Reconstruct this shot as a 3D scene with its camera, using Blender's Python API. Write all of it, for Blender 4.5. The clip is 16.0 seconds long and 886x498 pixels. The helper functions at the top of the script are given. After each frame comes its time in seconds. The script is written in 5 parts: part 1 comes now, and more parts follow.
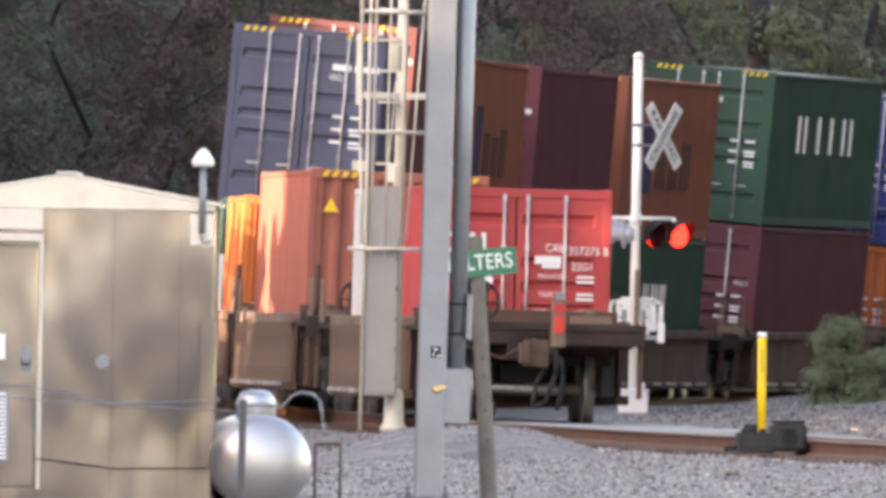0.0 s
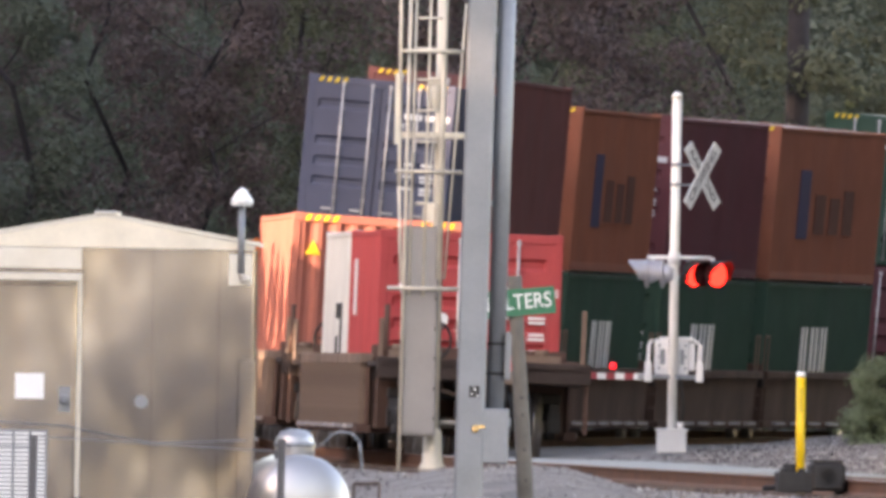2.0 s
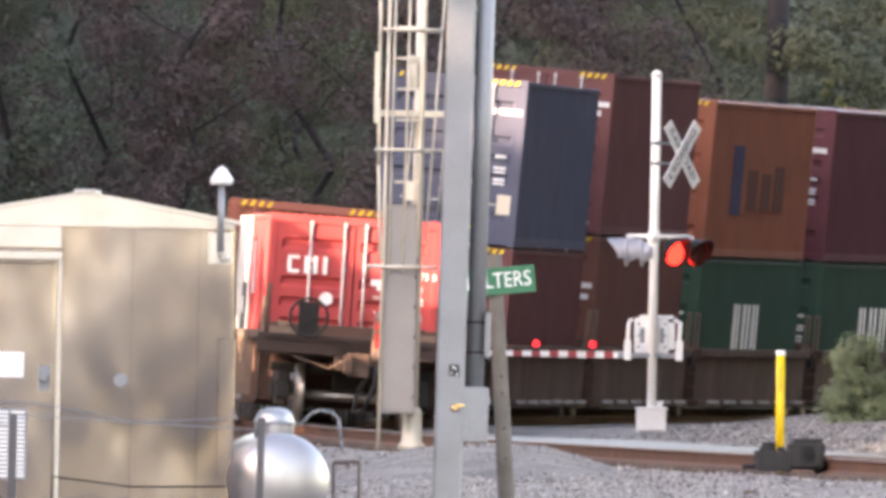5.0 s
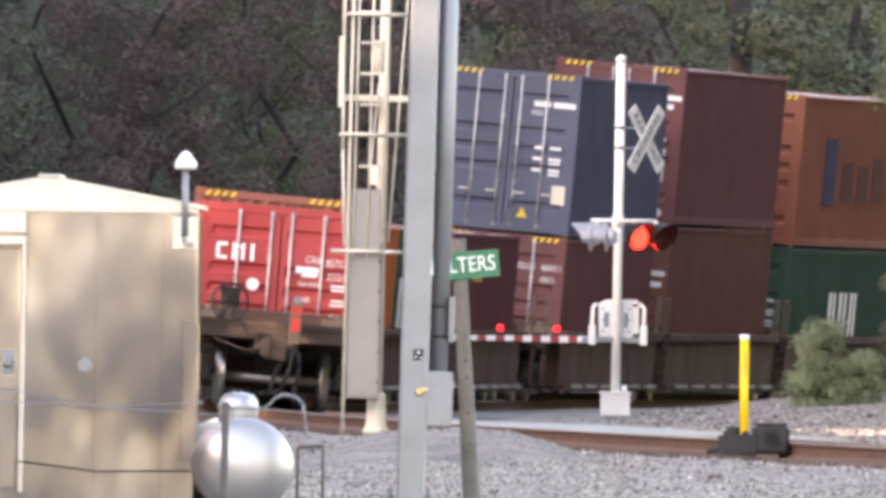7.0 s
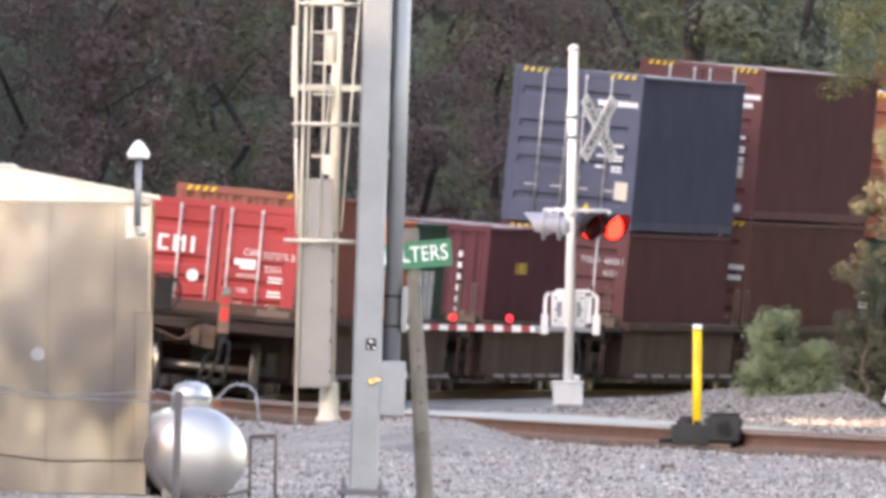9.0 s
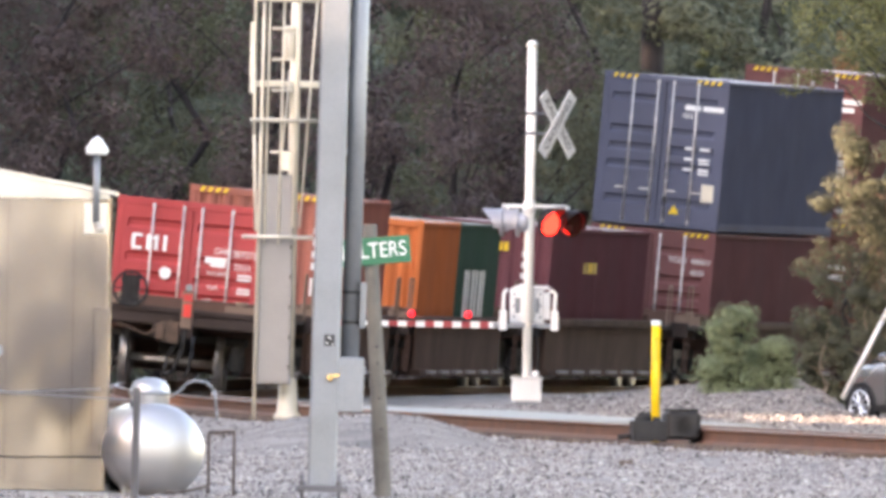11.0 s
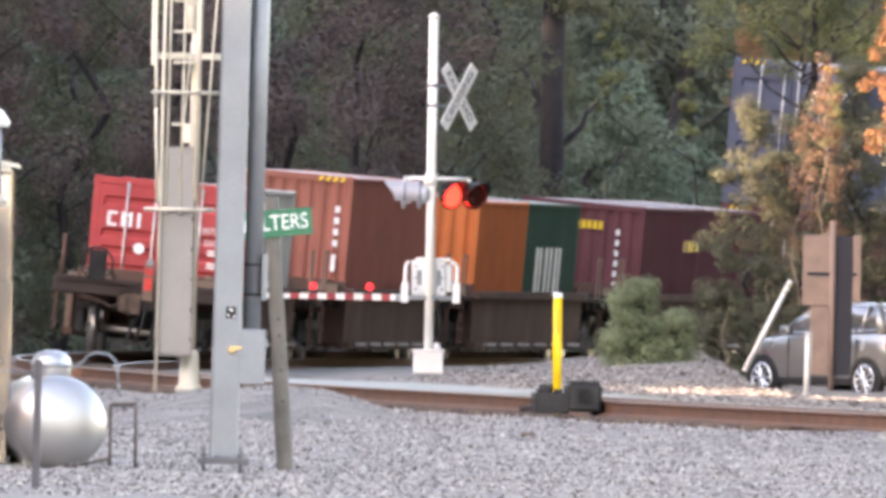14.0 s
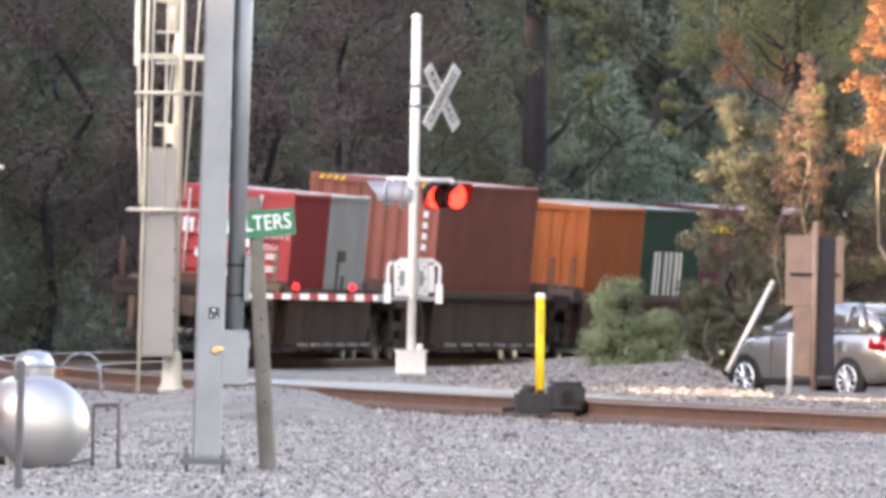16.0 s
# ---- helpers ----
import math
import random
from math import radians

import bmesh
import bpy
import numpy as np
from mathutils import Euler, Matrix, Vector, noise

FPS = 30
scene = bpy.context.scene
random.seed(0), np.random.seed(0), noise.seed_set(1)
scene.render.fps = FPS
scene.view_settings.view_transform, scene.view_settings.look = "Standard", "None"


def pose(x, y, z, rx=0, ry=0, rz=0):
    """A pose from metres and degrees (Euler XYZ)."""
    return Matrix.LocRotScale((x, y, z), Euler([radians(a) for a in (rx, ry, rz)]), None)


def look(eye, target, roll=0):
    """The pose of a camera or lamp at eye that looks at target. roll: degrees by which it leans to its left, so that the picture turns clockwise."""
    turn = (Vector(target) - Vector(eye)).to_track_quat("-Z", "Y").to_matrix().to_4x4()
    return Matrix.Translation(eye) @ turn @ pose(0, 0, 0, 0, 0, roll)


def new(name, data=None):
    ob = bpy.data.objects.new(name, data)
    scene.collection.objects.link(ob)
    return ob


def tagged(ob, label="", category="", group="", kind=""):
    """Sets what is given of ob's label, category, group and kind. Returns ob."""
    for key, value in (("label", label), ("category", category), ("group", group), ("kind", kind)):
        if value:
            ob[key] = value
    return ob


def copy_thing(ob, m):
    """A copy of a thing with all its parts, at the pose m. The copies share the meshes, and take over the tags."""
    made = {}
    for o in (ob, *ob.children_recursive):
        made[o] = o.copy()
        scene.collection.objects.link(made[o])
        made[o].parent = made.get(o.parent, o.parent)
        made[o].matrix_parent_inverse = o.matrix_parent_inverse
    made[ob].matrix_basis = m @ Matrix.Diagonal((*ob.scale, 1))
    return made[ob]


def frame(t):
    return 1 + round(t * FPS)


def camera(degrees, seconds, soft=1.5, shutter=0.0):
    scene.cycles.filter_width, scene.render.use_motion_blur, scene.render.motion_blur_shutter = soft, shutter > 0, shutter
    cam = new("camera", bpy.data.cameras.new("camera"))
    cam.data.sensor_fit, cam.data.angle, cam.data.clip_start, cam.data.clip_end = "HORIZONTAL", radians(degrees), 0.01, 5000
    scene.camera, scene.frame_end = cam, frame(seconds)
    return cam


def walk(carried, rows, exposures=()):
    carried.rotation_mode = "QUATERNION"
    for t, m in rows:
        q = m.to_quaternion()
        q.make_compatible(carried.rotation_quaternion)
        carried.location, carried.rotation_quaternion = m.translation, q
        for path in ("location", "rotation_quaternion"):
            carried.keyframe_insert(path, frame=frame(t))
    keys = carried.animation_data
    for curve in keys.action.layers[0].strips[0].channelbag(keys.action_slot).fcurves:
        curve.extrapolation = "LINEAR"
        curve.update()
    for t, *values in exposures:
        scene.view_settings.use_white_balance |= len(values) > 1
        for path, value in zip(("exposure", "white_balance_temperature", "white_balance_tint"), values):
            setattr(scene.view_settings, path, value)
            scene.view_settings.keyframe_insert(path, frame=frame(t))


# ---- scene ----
# ---- camera: it stands still and pans with a long lens ----
EYE = (0.0, 0.0, 1.17)
AIM = (  # seconds, and where the axis meets the plane 400 m away
    (0, -1.0194, 2.4099),
    (0.5, -1.1644, 2.3185),
    (1, -1.2936, 2.3385),
    (1.5, -1.4757, 2.5886),
    (2, -1.6387, 3.0212),
    (2.5, -1.8229, 3.3912),
    (3, -1.9324, 3.5537),
    (3.5, -1.9956, 3.6103),
    (4, -1.8239, 3.4445),
    (4.5, -1.5580, 2.9781),
    (5, -1.3130, 2.6892),
    (7.5, -0.6506, 2.4119),
    (8, -0.5160, 2.3387),
    (8.5, -0.2533, 2.3033),
    (9, -0.0000, 2.3033),
    (9.2, 0.1060, 2.3407),
    (11.3, 0.7260, 2.2004),
    (11.5, 0.7812, 2.0948),
    (12, 0.9670, 1.8892),
    (12.5, 1.2797, 1.7925),
    (13, 1.6930, 1.7863),
    (13.5, 2.0035, 1.8140),
    (14, 2.2074, 1.8442),
    (14.5, 2.3529, 1.9089),
    (15, 2.4235, 1.9368),
    (15.5, 2.4550, 1.9152),
    (16, 2.4782, 1.8578),
)
cam = camera(1.9954, 16.0, soft=4.0)
walk(cam, [(t, look(EYE, (x, 400.0, z), 1.0)) for t, x, z in AIM], exposures=[(0, 2.76, 8300, 29), (1, 2.56, 8300, 29), (2.5, 2.64, 8400, 30), (4, 2.86, 8400, 30), (5, 2.92, 8400, 30), (8, 3.14, 8450, 29), (16, 3.14, 8200, 27)])

# ---- sky and sun ----
world = bpy.data.worlds.new("sky")
scene.world = world
world.use_nodes = True
wn = world.node_tree.nodes
sky = wn.new("ShaderNodeTexSky")
sky.sky_type = "NISHITA"
sky.sun_disc = False
SUN_FROM = Vector((-0.80, -0.52, 0.24)).normalized()
sky.sun_elevation = math.asin(SUN_FROM.z)
sky.sun_rotation = math.atan2(SUN_FROM.x, SUN_FROM.y)
sky.air_density, sky.dust_density = 1.0, 1.0
wn["Background"].inputs["Strength"].default_value = 0.15
world.node_tree.links.new(sky.outputs[0], wn["Background"].inputs["Color"])
sun = new("sun", bpy.data.lights.new("sun", "SUN"))
sun.data.energy, sun.data.angle, sun.data.color = 2.5, radians(0.5), (1.0, 0.87, 0.70)
sun.matrix_world = look((0, 0, 60), Vector((0, 0, 60)) - SUN_FROM)


# ---- materials ----
def mat(name, col, rough=0.6, metal=0.0, var=0.25, scale=3.0, bump=0.02, dirt=0.0, fine=40.0, island=0.0, obj=0.0, dirt_col=(0.06, 0.045, 0.035), spec=0.5, wavy=False):
    """A surface with large stains and fine grain; island / obj vary the tone piece by piece."""
    m = bpy.data.materials.new(name)
    m.use_nodes = True
    n, l = m.node_tree.nodes, m.node_tree.links
    b = n["Principled BSDF"]
    tc = n.new("ShaderNodeTexCoord")
    n1, n2 = n.new("ShaderNodeTexNoise"), n.new("ShaderNodeTexNoise")
    n1.inputs["Scale"].default_value, n2.inputs["Scale"].default_value = scale, fine
    n1.inputs["Detail"].default_value = 6.0
    for q in (n1, n2):
        l.new(tc.outputs["Object"], q.inputs["Vector"])
    if wavy:
        stretch = n.new("ShaderNodeMapping")
        stretch.inputs["Scale"].default_value = (1.0, 1.0, 0.4)
        l.new(tc.outputs["Object"], stretch.inputs["Vector"])
        l.new(stretch.outputs[0], n1.inputs["Vector"])
        n1.inputs["Detail"].default_value = 2.0
    mx = n.new("ShaderNodeMix")
    mx.data_type = "RGBA"
    mx.inputs[6].default_value = (*[c * (1 - var) for c in col], 1)
    mx.inputs[7].default_value = (*[min(1, c * (1 + var)) for c in col], 1)
    add = n.new("ShaderNodeMath")
    add.operation = "MULTIPLY_ADD"
    l.new(n2.outputs["Fac"], add.inputs[0])
    add.inputs[1].default_value = 0.35
    l.new(n1.outputs["Fac"], add.inputs[2])
    ramp = n.new("ShaderNodeMapRange")
    ramp.inputs["From Min"].default_value, ramp.inputs["From Max"].default_value = 0.42, 0.92
    l.new(add.outputs[0], ramp.inputs["Value"])
    l.new(ramp.outputs[0], mx.inputs["Factor"])
    out = mx.outputs[2]
    if dirt:
        n3 = n.new("ShaderNodeTexNoise")
        n3.inputs["Scale"].default_value, n3.inputs["Detail"].default_value = scale * 0.6, 8.0
        mp = n.new("ShaderNodeMapping")
        mp.inputs["Scale"].default_value = (1.0, 1.0, 0.25)
        l.new(tc.outputs["Object"], mp.inputs["Vector"])
        l.new(mp.outputs[0], n3.inputs["Vector"])
        r3 = n.new("ShaderNodeMapRange")
        r3.inputs["From Min"].default_value, r3.inputs["From Max"].default_value = 0.45, 0.8
        r3.inputs["To Max"].default_value = dirt
        l.new(n3.outputs["Fac"], r3.inputs["Value"])
        m3 = n.new("ShaderNodeMix")
        m3.data_type = "RGBA"
        m3.inputs[7].default_value = (*dirt_col, 1)
        l.new(r3.outputs[0], m3.inputs["Factor"])
        l.new(out, m3.inputs[6])
        out = m3.outputs[2]
    if island or obj:
        src = n.new("ShaderNodeNewGeometry").outputs["Random Per Island"] if island else n.new("ShaderNodeObjectInfo").outputs["Random"]
        k = island or obj
        r4 = n.new("ShaderNodeMapRange")
        r4.inputs["To Min"].default_value, r4.inputs["To Max"].default_value = 1 - k, 1 + k
        l.new(src, r4.inputs["Value"])
        hs = n.new("ShaderNodeHueSaturation")
        l.new(r4.outputs[0], hs.inputs["Value"])
        r5 = n.new("ShaderNodeMapRange")
        r5.inputs["To Min"].default_value, r5.inputs["To Max"].default_value = 0.5 - 0.06 * k, 0.5 + 0.05 * k
        l.new(src, r5.inputs["Value"])
        l.new(r5.outputs[0], hs.inputs["Hue"])
        l.new(out, hs.inputs["Color"])
        out = hs.outputs[0]
    l.new(out, b.inputs["Base Color"])
    rr = n.new("ShaderNodeMapRange")
    rr.inputs["To Min"].default_value, rr.inputs["To Max"].default_value = max(0.05, rough - 0.12), min(1, rough + 0.12)
    l.new(n1.outputs["Fac"], rr.inputs["Value"])
    l.new(rr.outputs[0], b.inputs["Roughness"])
    b.inputs["Metallic"].default_value = metal
    b.inputs["Specular IOR Level"].default_value = spec
    if bump:
        bp = n.new("ShaderNodeBump")
        bp.inputs["Strength"].default_value, bp.inputs["Distance"].default_value = 0.6, bump
        l.new((n1 if wavy else add).outputs[0], bp.inputs["Height"])
        l.new(bp.outputs[0], b.inputs["Normal"])
    return m


def glow(name, col, power):
    m = mat(name, col, 0.3, bump=0)
    b = m.node_tree.nodes["Principled BSDF"]
    b.inputs["Emission Color"].default_value = (*col, 1)
    b.inputs["Emission Strength"].default_value = power
    return m


def leaf(name, col, var=0.25):
    m = mat(name, col, 0.65, var=0.4, scale=0.45, fine=2.5, bump=0, island=var)
    n, l = m.node_tree.nodes, m.node_tree.links
    b = n["Principled BSDF"]
    t = n.new("ShaderNodeBsdfTranslucent")
    mixs = n.new("ShaderNodeMixShader")
    mixs.inputs[0].default_value = 0.3
    l.new(b.inputs["Base Color"].links[0].from_socket, t.inputs["Color"])
    l.new(b.outputs[0], mixs.inputs[1])
    l.new(t.outputs[0], mixs.inputs[2])
    l.new(mixs.outputs[0], n["Material Output"].inputs["Surface"])
    return m


M_GRAVEL = mat("gravel", (0.20, 0.178, 0.16), 0.9, var=0.45, scale=1.2, fine=30, bump=0.05)
M_STONE = mat("ballast_stone", (0.26, 0.235, 0.22), 0.85, var=0.3, scale=4, bump=0.01, island=0.85)
M_ROAD = mat("asphalt", (0.06, 0.06, 0.062), 0.95, var=0.3, scale=2, bump=0.01, spec=0.04)
M_CONC = mat("concrete_panel", (0.33, 0.345, 0.32), 0.8, var=0.2, scale=1.5, bump=0.01, dirt=0.4)
M_RAIL = mat("rusty_rail", (0.16, 0.075, 0.045), 0.75, 0.3, var=0.35, scale=3, bump=0.004)
M_RAILTOP = mat("polished_rail_head", (0.34, 0.31, 0.29), 0.5, 0.8, var=0.15, bump=0)
M_TIE = mat("creosote_wood", (0.11, 0.075, 0.055), 0.9, var=0.4, scale=2, bump=0.01, obj=0.3)
M_GALV = mat("galvanised_steel", (0.245, 0.262, 0.28), 0.5, 0.5, var=0.16, scale=2.5, bump=0.003, dirt=0.25, dirt_col=(0.28, 0.27, 0.26))
M_ALU = mat("weathered_aluminium", (0.315, 0.292, 0.297), 0.17, 0.97, wavy=True, var=0.16, scale=1.15, bump=0.085, dirt=0.35, dirt_col=(0.38, 0.36, 0.33))
M_ALU2 = mat("aluminium_trim", (0.60, 0.57, 0.52), 0.4, 0.8, var=0.1, bump=0.002)
M_WPAINT = mat("white_paint", (0.80, 0.80, 0.78), 0.5, var=0.08, scale=4, bump=0.002, dirt=0.25, dirt_col=(0.35, 0.32, 0.28))
# brighter than white_paint: the sun on the mast is put into its colour
M_MAST = mat("mast_sunlit_white", (0.90, 0.89, 0.84), 0.5, var=0.04, scale=3, bump=0.001)
M_CREAM = mat("silver_cream_paint", (0.74, 0.68, 0.56), 0.5, 0.2, var=0.12, scale=3, bump=0.002, dirt=0.3, dirt_col=(0.3, 0.26, 0.2))
M_CABGREY = mat("grey_cabinet_paint", (0.33, 0.305, 0.285), 0.55, 0.2, var=0.1, scale=2, bump=0.002, dirt=0.3, dirt_col=(0.25, 0.22, 0.2))
M_TANK = mat("tank_paint", (0.44, 0.44, 0.44), 0.36, 0.8, wavy=True, var=0.06, scale=2, bump=0.002, dirt=0.2, dirt_col=(0.4, 0.38, 0.36))
M_DULLRUST = mat("dull_rusty_pipe", (0.10, 0.075, 0.065), 0.8, 0.2, var=0.3, scale=4, bump=0.003)
M_STAKE = mat("dull_steel", (0.13, 0.125, 0.13), 0.6, 0.4, var=0.2, bump=0.002)
M_WOOD = mat("weathered_post_wood", (0.14, 0.125, 0.105), 0.9, var=0.4, scale=3, bump=0.02, fine=60)
M_SIGN = mat("sign_green", (0.012, 0.16, 0.08), 0.4, var=0.08, bump=0)
M_WHITE = mat("sign_white", (0.85, 0.86, 0.85), 0.4, var=0.05, bump=0)
M_BLACK = mat("black_paint", (0.015, 0.015, 0.016), 0.5, var=0.2, bump=0.002)
M_RED = mat("reflective_red", (0.55, 0.03, 0.03), 0.4, var=0.1, bump=0)
M_ARMSTRIPE = mat("faded_red_stripe", (0.36, 0.045, 0.05), 0.5, var=0.15, bump=0)
M_YELLOW = mat("marker_yellow", (0.85, 0.53, 0.01), 0.45, var=0.1, bump=0.002, dirt=0.15)
M_IRON = mat("greasy_cast_iron", (0.03, 0.028, 0.027), 0.7, 0.3, var=0.4, scale=6, bump=0.01)
M_CAR = mat("grey_car_paint", (0.36, 0.355, 0.35), 0.22, 0.7, var=0.04, bump=0)
M_GLASS = mat("car_glass", (0.30, 0.30, 0.31), 0.06, 0.75, var=0.05, bump=0)
M_RUBBER = mat("tyre_rubber", (0.02, 0.02, 0.02), 0.85, var=0.2, bump=0.004)
M_ALLOY = mat("alloy_wheel", (0.72, 0.72, 0.72), 0.3, 0.9, var=0.1, bump=0)
M_TAIL = mat("tail_lamp_red", (0.5, 0.01, 0.02), 0.15, var=0.1, bump=0)
M_BROWNSIGN = mat("sign_back_brown", (0.30, 0.21, 0.17), 0.6, 0.1, var=0.2, bump=0.002)
M_DARKSIGN = mat("sign_back_dark", (0.03, 0.03, 0.04), 0.6, 0.2, var=0.2, bump=0.002)
M_LAMPRED = glow("lit_red_lens", (1.0, 0.03, 0.02), 1.1)
M_ARMRED = glow("lit_arm_lamp", (1.0, 0.02, 0.03), 0.3)
M_LENSOFF = mat("unlit_red_lens", (0.30, 0.02, 0.02), 0.2, var=0.1, bump=0)
M_BARK = mat("bark", (0.034, 0.029, 0.031), 0.95, var=0.4, scale=4, bump=0.05)
M_TWIG = mat("pale_twig", (0.30, 0.24, 0.18), 0.9, var=0.3, scale=4, bump=0.01)
M_LEAF1 = leaf("dark_green_leaves", (0.115, 0.138, 0.10))
M_LEAF2 = leaf("red_brown_leaves", (0.15, 0.108, 0.10))
M_LEAF3 = leaf("olive_leaves", (0.115, 0.12, 0.07))
M_LEAF4 = leaf("blue_green_leaves", (0.13, 0.17, 0.115))
M_ROADLEAF = leaf("roadside_olive_leaves", (0.125, 0.128, 0.08), 0.35)
M_LEAFR = leaf("rusty_autumn_leaves", (0.22, 0.13, 0.085), 0.4)
M_LEAFY = leaf("yellow_green_leaves", (0.18, 0.19, 0.08), 0.4)
M_LEAFO = leaf("orange_autumn_leaves", (0.36, 0.165, 0.075), 0.4)
M_PINE = leaf("pine_needles", (0.25, 0.30, 0.17), 0.25)
M_GRASS = leaf("weeds", (0.10, 0.12, 0.08), 0.3)
M_WELL = mat("brown_well_car_paint", (0.13, 0.078, 0.062), 0.85, 0.0, spec=0.08, var=0.3, scale=1.2, bump=0.006, dirt=0.5)
M_DARKDECK = mat("dark_brown_steel", (0.060, 0.045, 0.040), 0.9, 0.0, spec=0.1, var=0.35, scale=2, bump=0.006, dirt=0.3)
M_PLATE = mat("dusty_pale_plate", (0.42, 0.38, 0.36), 0.85, spec=0.1, var=0.3, scale=3, bump=0.004)
# dusty steel, also the painted sunlit tone of the wells' left ribs and chords
M_DECK = mat("dusty_and_lit_side_steel", (0.24, 0.17, 0.13), 0.9, 0.0, spec=0.1, var=0.3, scale=1.5, bump=0.006, dirt=0.3)
M_GALVBAR = mat("locking_bar_steel", (0.62, 0.60, 0.58), 0.45, 0.6, var=0.15, bump=0.002)
M_EOT = mat("marker_red_panel", (0.75, 0.04, 0.03), 0.4, var=0.1, bump=0)
M_HAZ = mat("hazard_yellow", (0.85, 0.55, 0.03), 0.5, var=0.1, bump=0)
M_DARKLOGO = mat("logo_brown", (0.15, 0.06, 0.045), 0.9, spec=0.05, var=0.1, bump=0)
M_BLUELOGO = mat("logo_blue", (0.075, 0.065, 0.12), 0.9, spec=0.05, var=0.1, bump=0)


# ---- mesh helpers ----
def box(bm, x0, x1, y0, y1, z0, z1):
    v = [bm.verts.new((x, y, z)) for z in (z0, z1) for x, y in ((x0, y0), (x1, y0), (x1, y1), (x0, y1))]
    for f in ((3, 2, 1, 0), (4, 5, 6, 7), (0, 1, 5, 4), (1, 2, 6, 5), (2, 3, 7, 6), (3, 0, 4, 7)):
        bm.faces.new([v[i] for i in f])
    return bm


def cyl(bm, p, q, r, n=12, r2=None, caps=True):
    p, q = Vector(p), Vector(q)
    r2 = r if r2 is None else r2
    w = (q - p).normalized()
    u = w.orthogonal().normalized()
    k = w.cross(u)
    a, b = [], []
    for i in range(n):
        t = 2 * math.pi * i / n
        d = u * math.cos(t) + k * math.sin(t)
        a.append(bm.verts.new(p + d * r))
        b.append(bm.verts.new(q + d * r2))
    for i in range(n):
        j = (i + 1) % n
        bm.faces.new((a[i], a[j], b[j], b[i])).smooth = n > 7
    if caps:
        bm.faces.new(a[::-1])
        bm.faces.new(b)
    return bm


def tube(bm, pts, r, n=8):
    for a, b in zip(pts, pts[1:]):
        cyl(bm, a, b, r, n)
    return bm


def lathe(bm, prof, centre=(0, 0, 0), axis="z", n=20):
    """Turns (radius, height) pairs round an axis."""
    c = Vector(centre)
    rings = []
    for r, h in prof:
        ring = []
        for i in range(n):
            t = 2 * math.pi * i / n
            a, b = r * math.cos(t), r * math.sin(t)
            ring.append(bm.verts.new(c + Vector({"z": (a, b, h), "x": (h, a, b), "y": (b, h, a)}[axis])))
        rings.append(ring)
    for a, b in zip(rings, rings[1:]):
        for i in range(n):
            j = (i + 1) % n
            bm.faces.new((a[i], a[j], b[j], b[i])).smooth = True
    bm.faces.new(rings[0][::-1])
    bm.faces.new(rings[-1])
    return bm


def new_bm():
    return bmesh.new()


def part(name, bm, material, parent=None, label="", bevel=0.0, m=None):
    if bevel:
        bmesh.ops.bevel(bm, geom=bm.edges[:], offset=bevel, segments=1, affect="EDGES", clamp_overlap=True)
    me = bpy.data.meshes.new(name)
    bm.to_mesh(me)
    bm.free()
    me.materials.append(material)
    ob = new(name, me)
    if parent:
        ob.parent = parent
    if m is not None:
        ob.matrix_basis = m
    if label:
        tagged(ob, label)
    return ob


def thing(name, m, label, category, group=""):
    ob = new(name)
    ob.matrix_basis = m
    return tagged(ob, label, category, group)


def lettering(text, size, material, parent, m, name="lettering", width=None, depth=0.004):
    cu = bpy.data.curves.new(name, "FONT")
    cu.body, cu.size, cu.extrude, cu.align_x, cu.align_y = text, size, depth, "CENTER", "CENTER"
    tmp = bpy.data.objects.new(name, cu)
    me = bpy.data.meshes.new_from_object(tmp)
    bpy.data.objects.remove(tmp)
    if width:
        xs = [v.co.x for v in me.vertices]
        k = width / (max(xs) - min(xs))
        for v in me.vertices:
            v.co.x *= k
    me.materials.append(material)
    ob = new(name, me)
    ob.parent = parent
    ob.matrix_basis = m
    return ob


def from_arrays(name, verts, faces, material, parent=None, smooth=False):
    me = bpy.data.meshes.new(name)
    me.from_pydata(verts.tolist() if hasattr(verts, "tolist") else verts, [], faces.tolist() if hasattr(faces, "tolist") else faces)
    me.materials.append(material)
    if smooth:
        me.shade_smooth()
    ob = new(name, me)
    if parent:
        ob.parent = parent
    return ob


# ---- the line of the track: a spiral into a right-hand curve ----
K0, K1, TX, TY = 0.0020525, 0.00002752, -3.6357, 396.82
SPEED, TAIL, EASE = 7.5625, -73.789, 0.0039


def _table():
    out, step = {0: (TX, TY, 0.0)}, 0.5
    for sign in (1, -1):
        x, y, th = TX, TY, 0.0
        for i in range(1, 560):
            s = sign * i * step
            k = max(0.0, K0 + K1 * min(s - sign * step / 2, 0)) if s > -70 else 0.0007
            th2 = th + sign * k * step
            mid = (th + th2) / 2
            x, y, th = x + sign * step * math.sin(mid), y + sign * step * math.cos(mid), th2
            out[sign * i] = (x, y, th)
    return out


LINE = _table()


def on_line(s):
    """x, y, heading to the right of north (radians) at s metres along the track."""
    i = math.floor(s / 0.5)
    f = s / 0.5 - i
    a, b = LINE[i], LINE[i + 1]
    return tuple(p + (q - p) * f for p, q in zip(a, b))


def cant(s):
    return 0.6 + 3.75 * min(1, max(0, (s + 65) / 60))


def rail_pose(s):
    x, y, th = on_line(s)
    return pose(x, y, 0, 0, cant(s), -math.degrees(th))


# ---- ground ----
def smooth(a, b, x):
    t = min(1.0, max(0.0, (x - a) / (b - a)))
    return t * t * (3 - 2 * t)


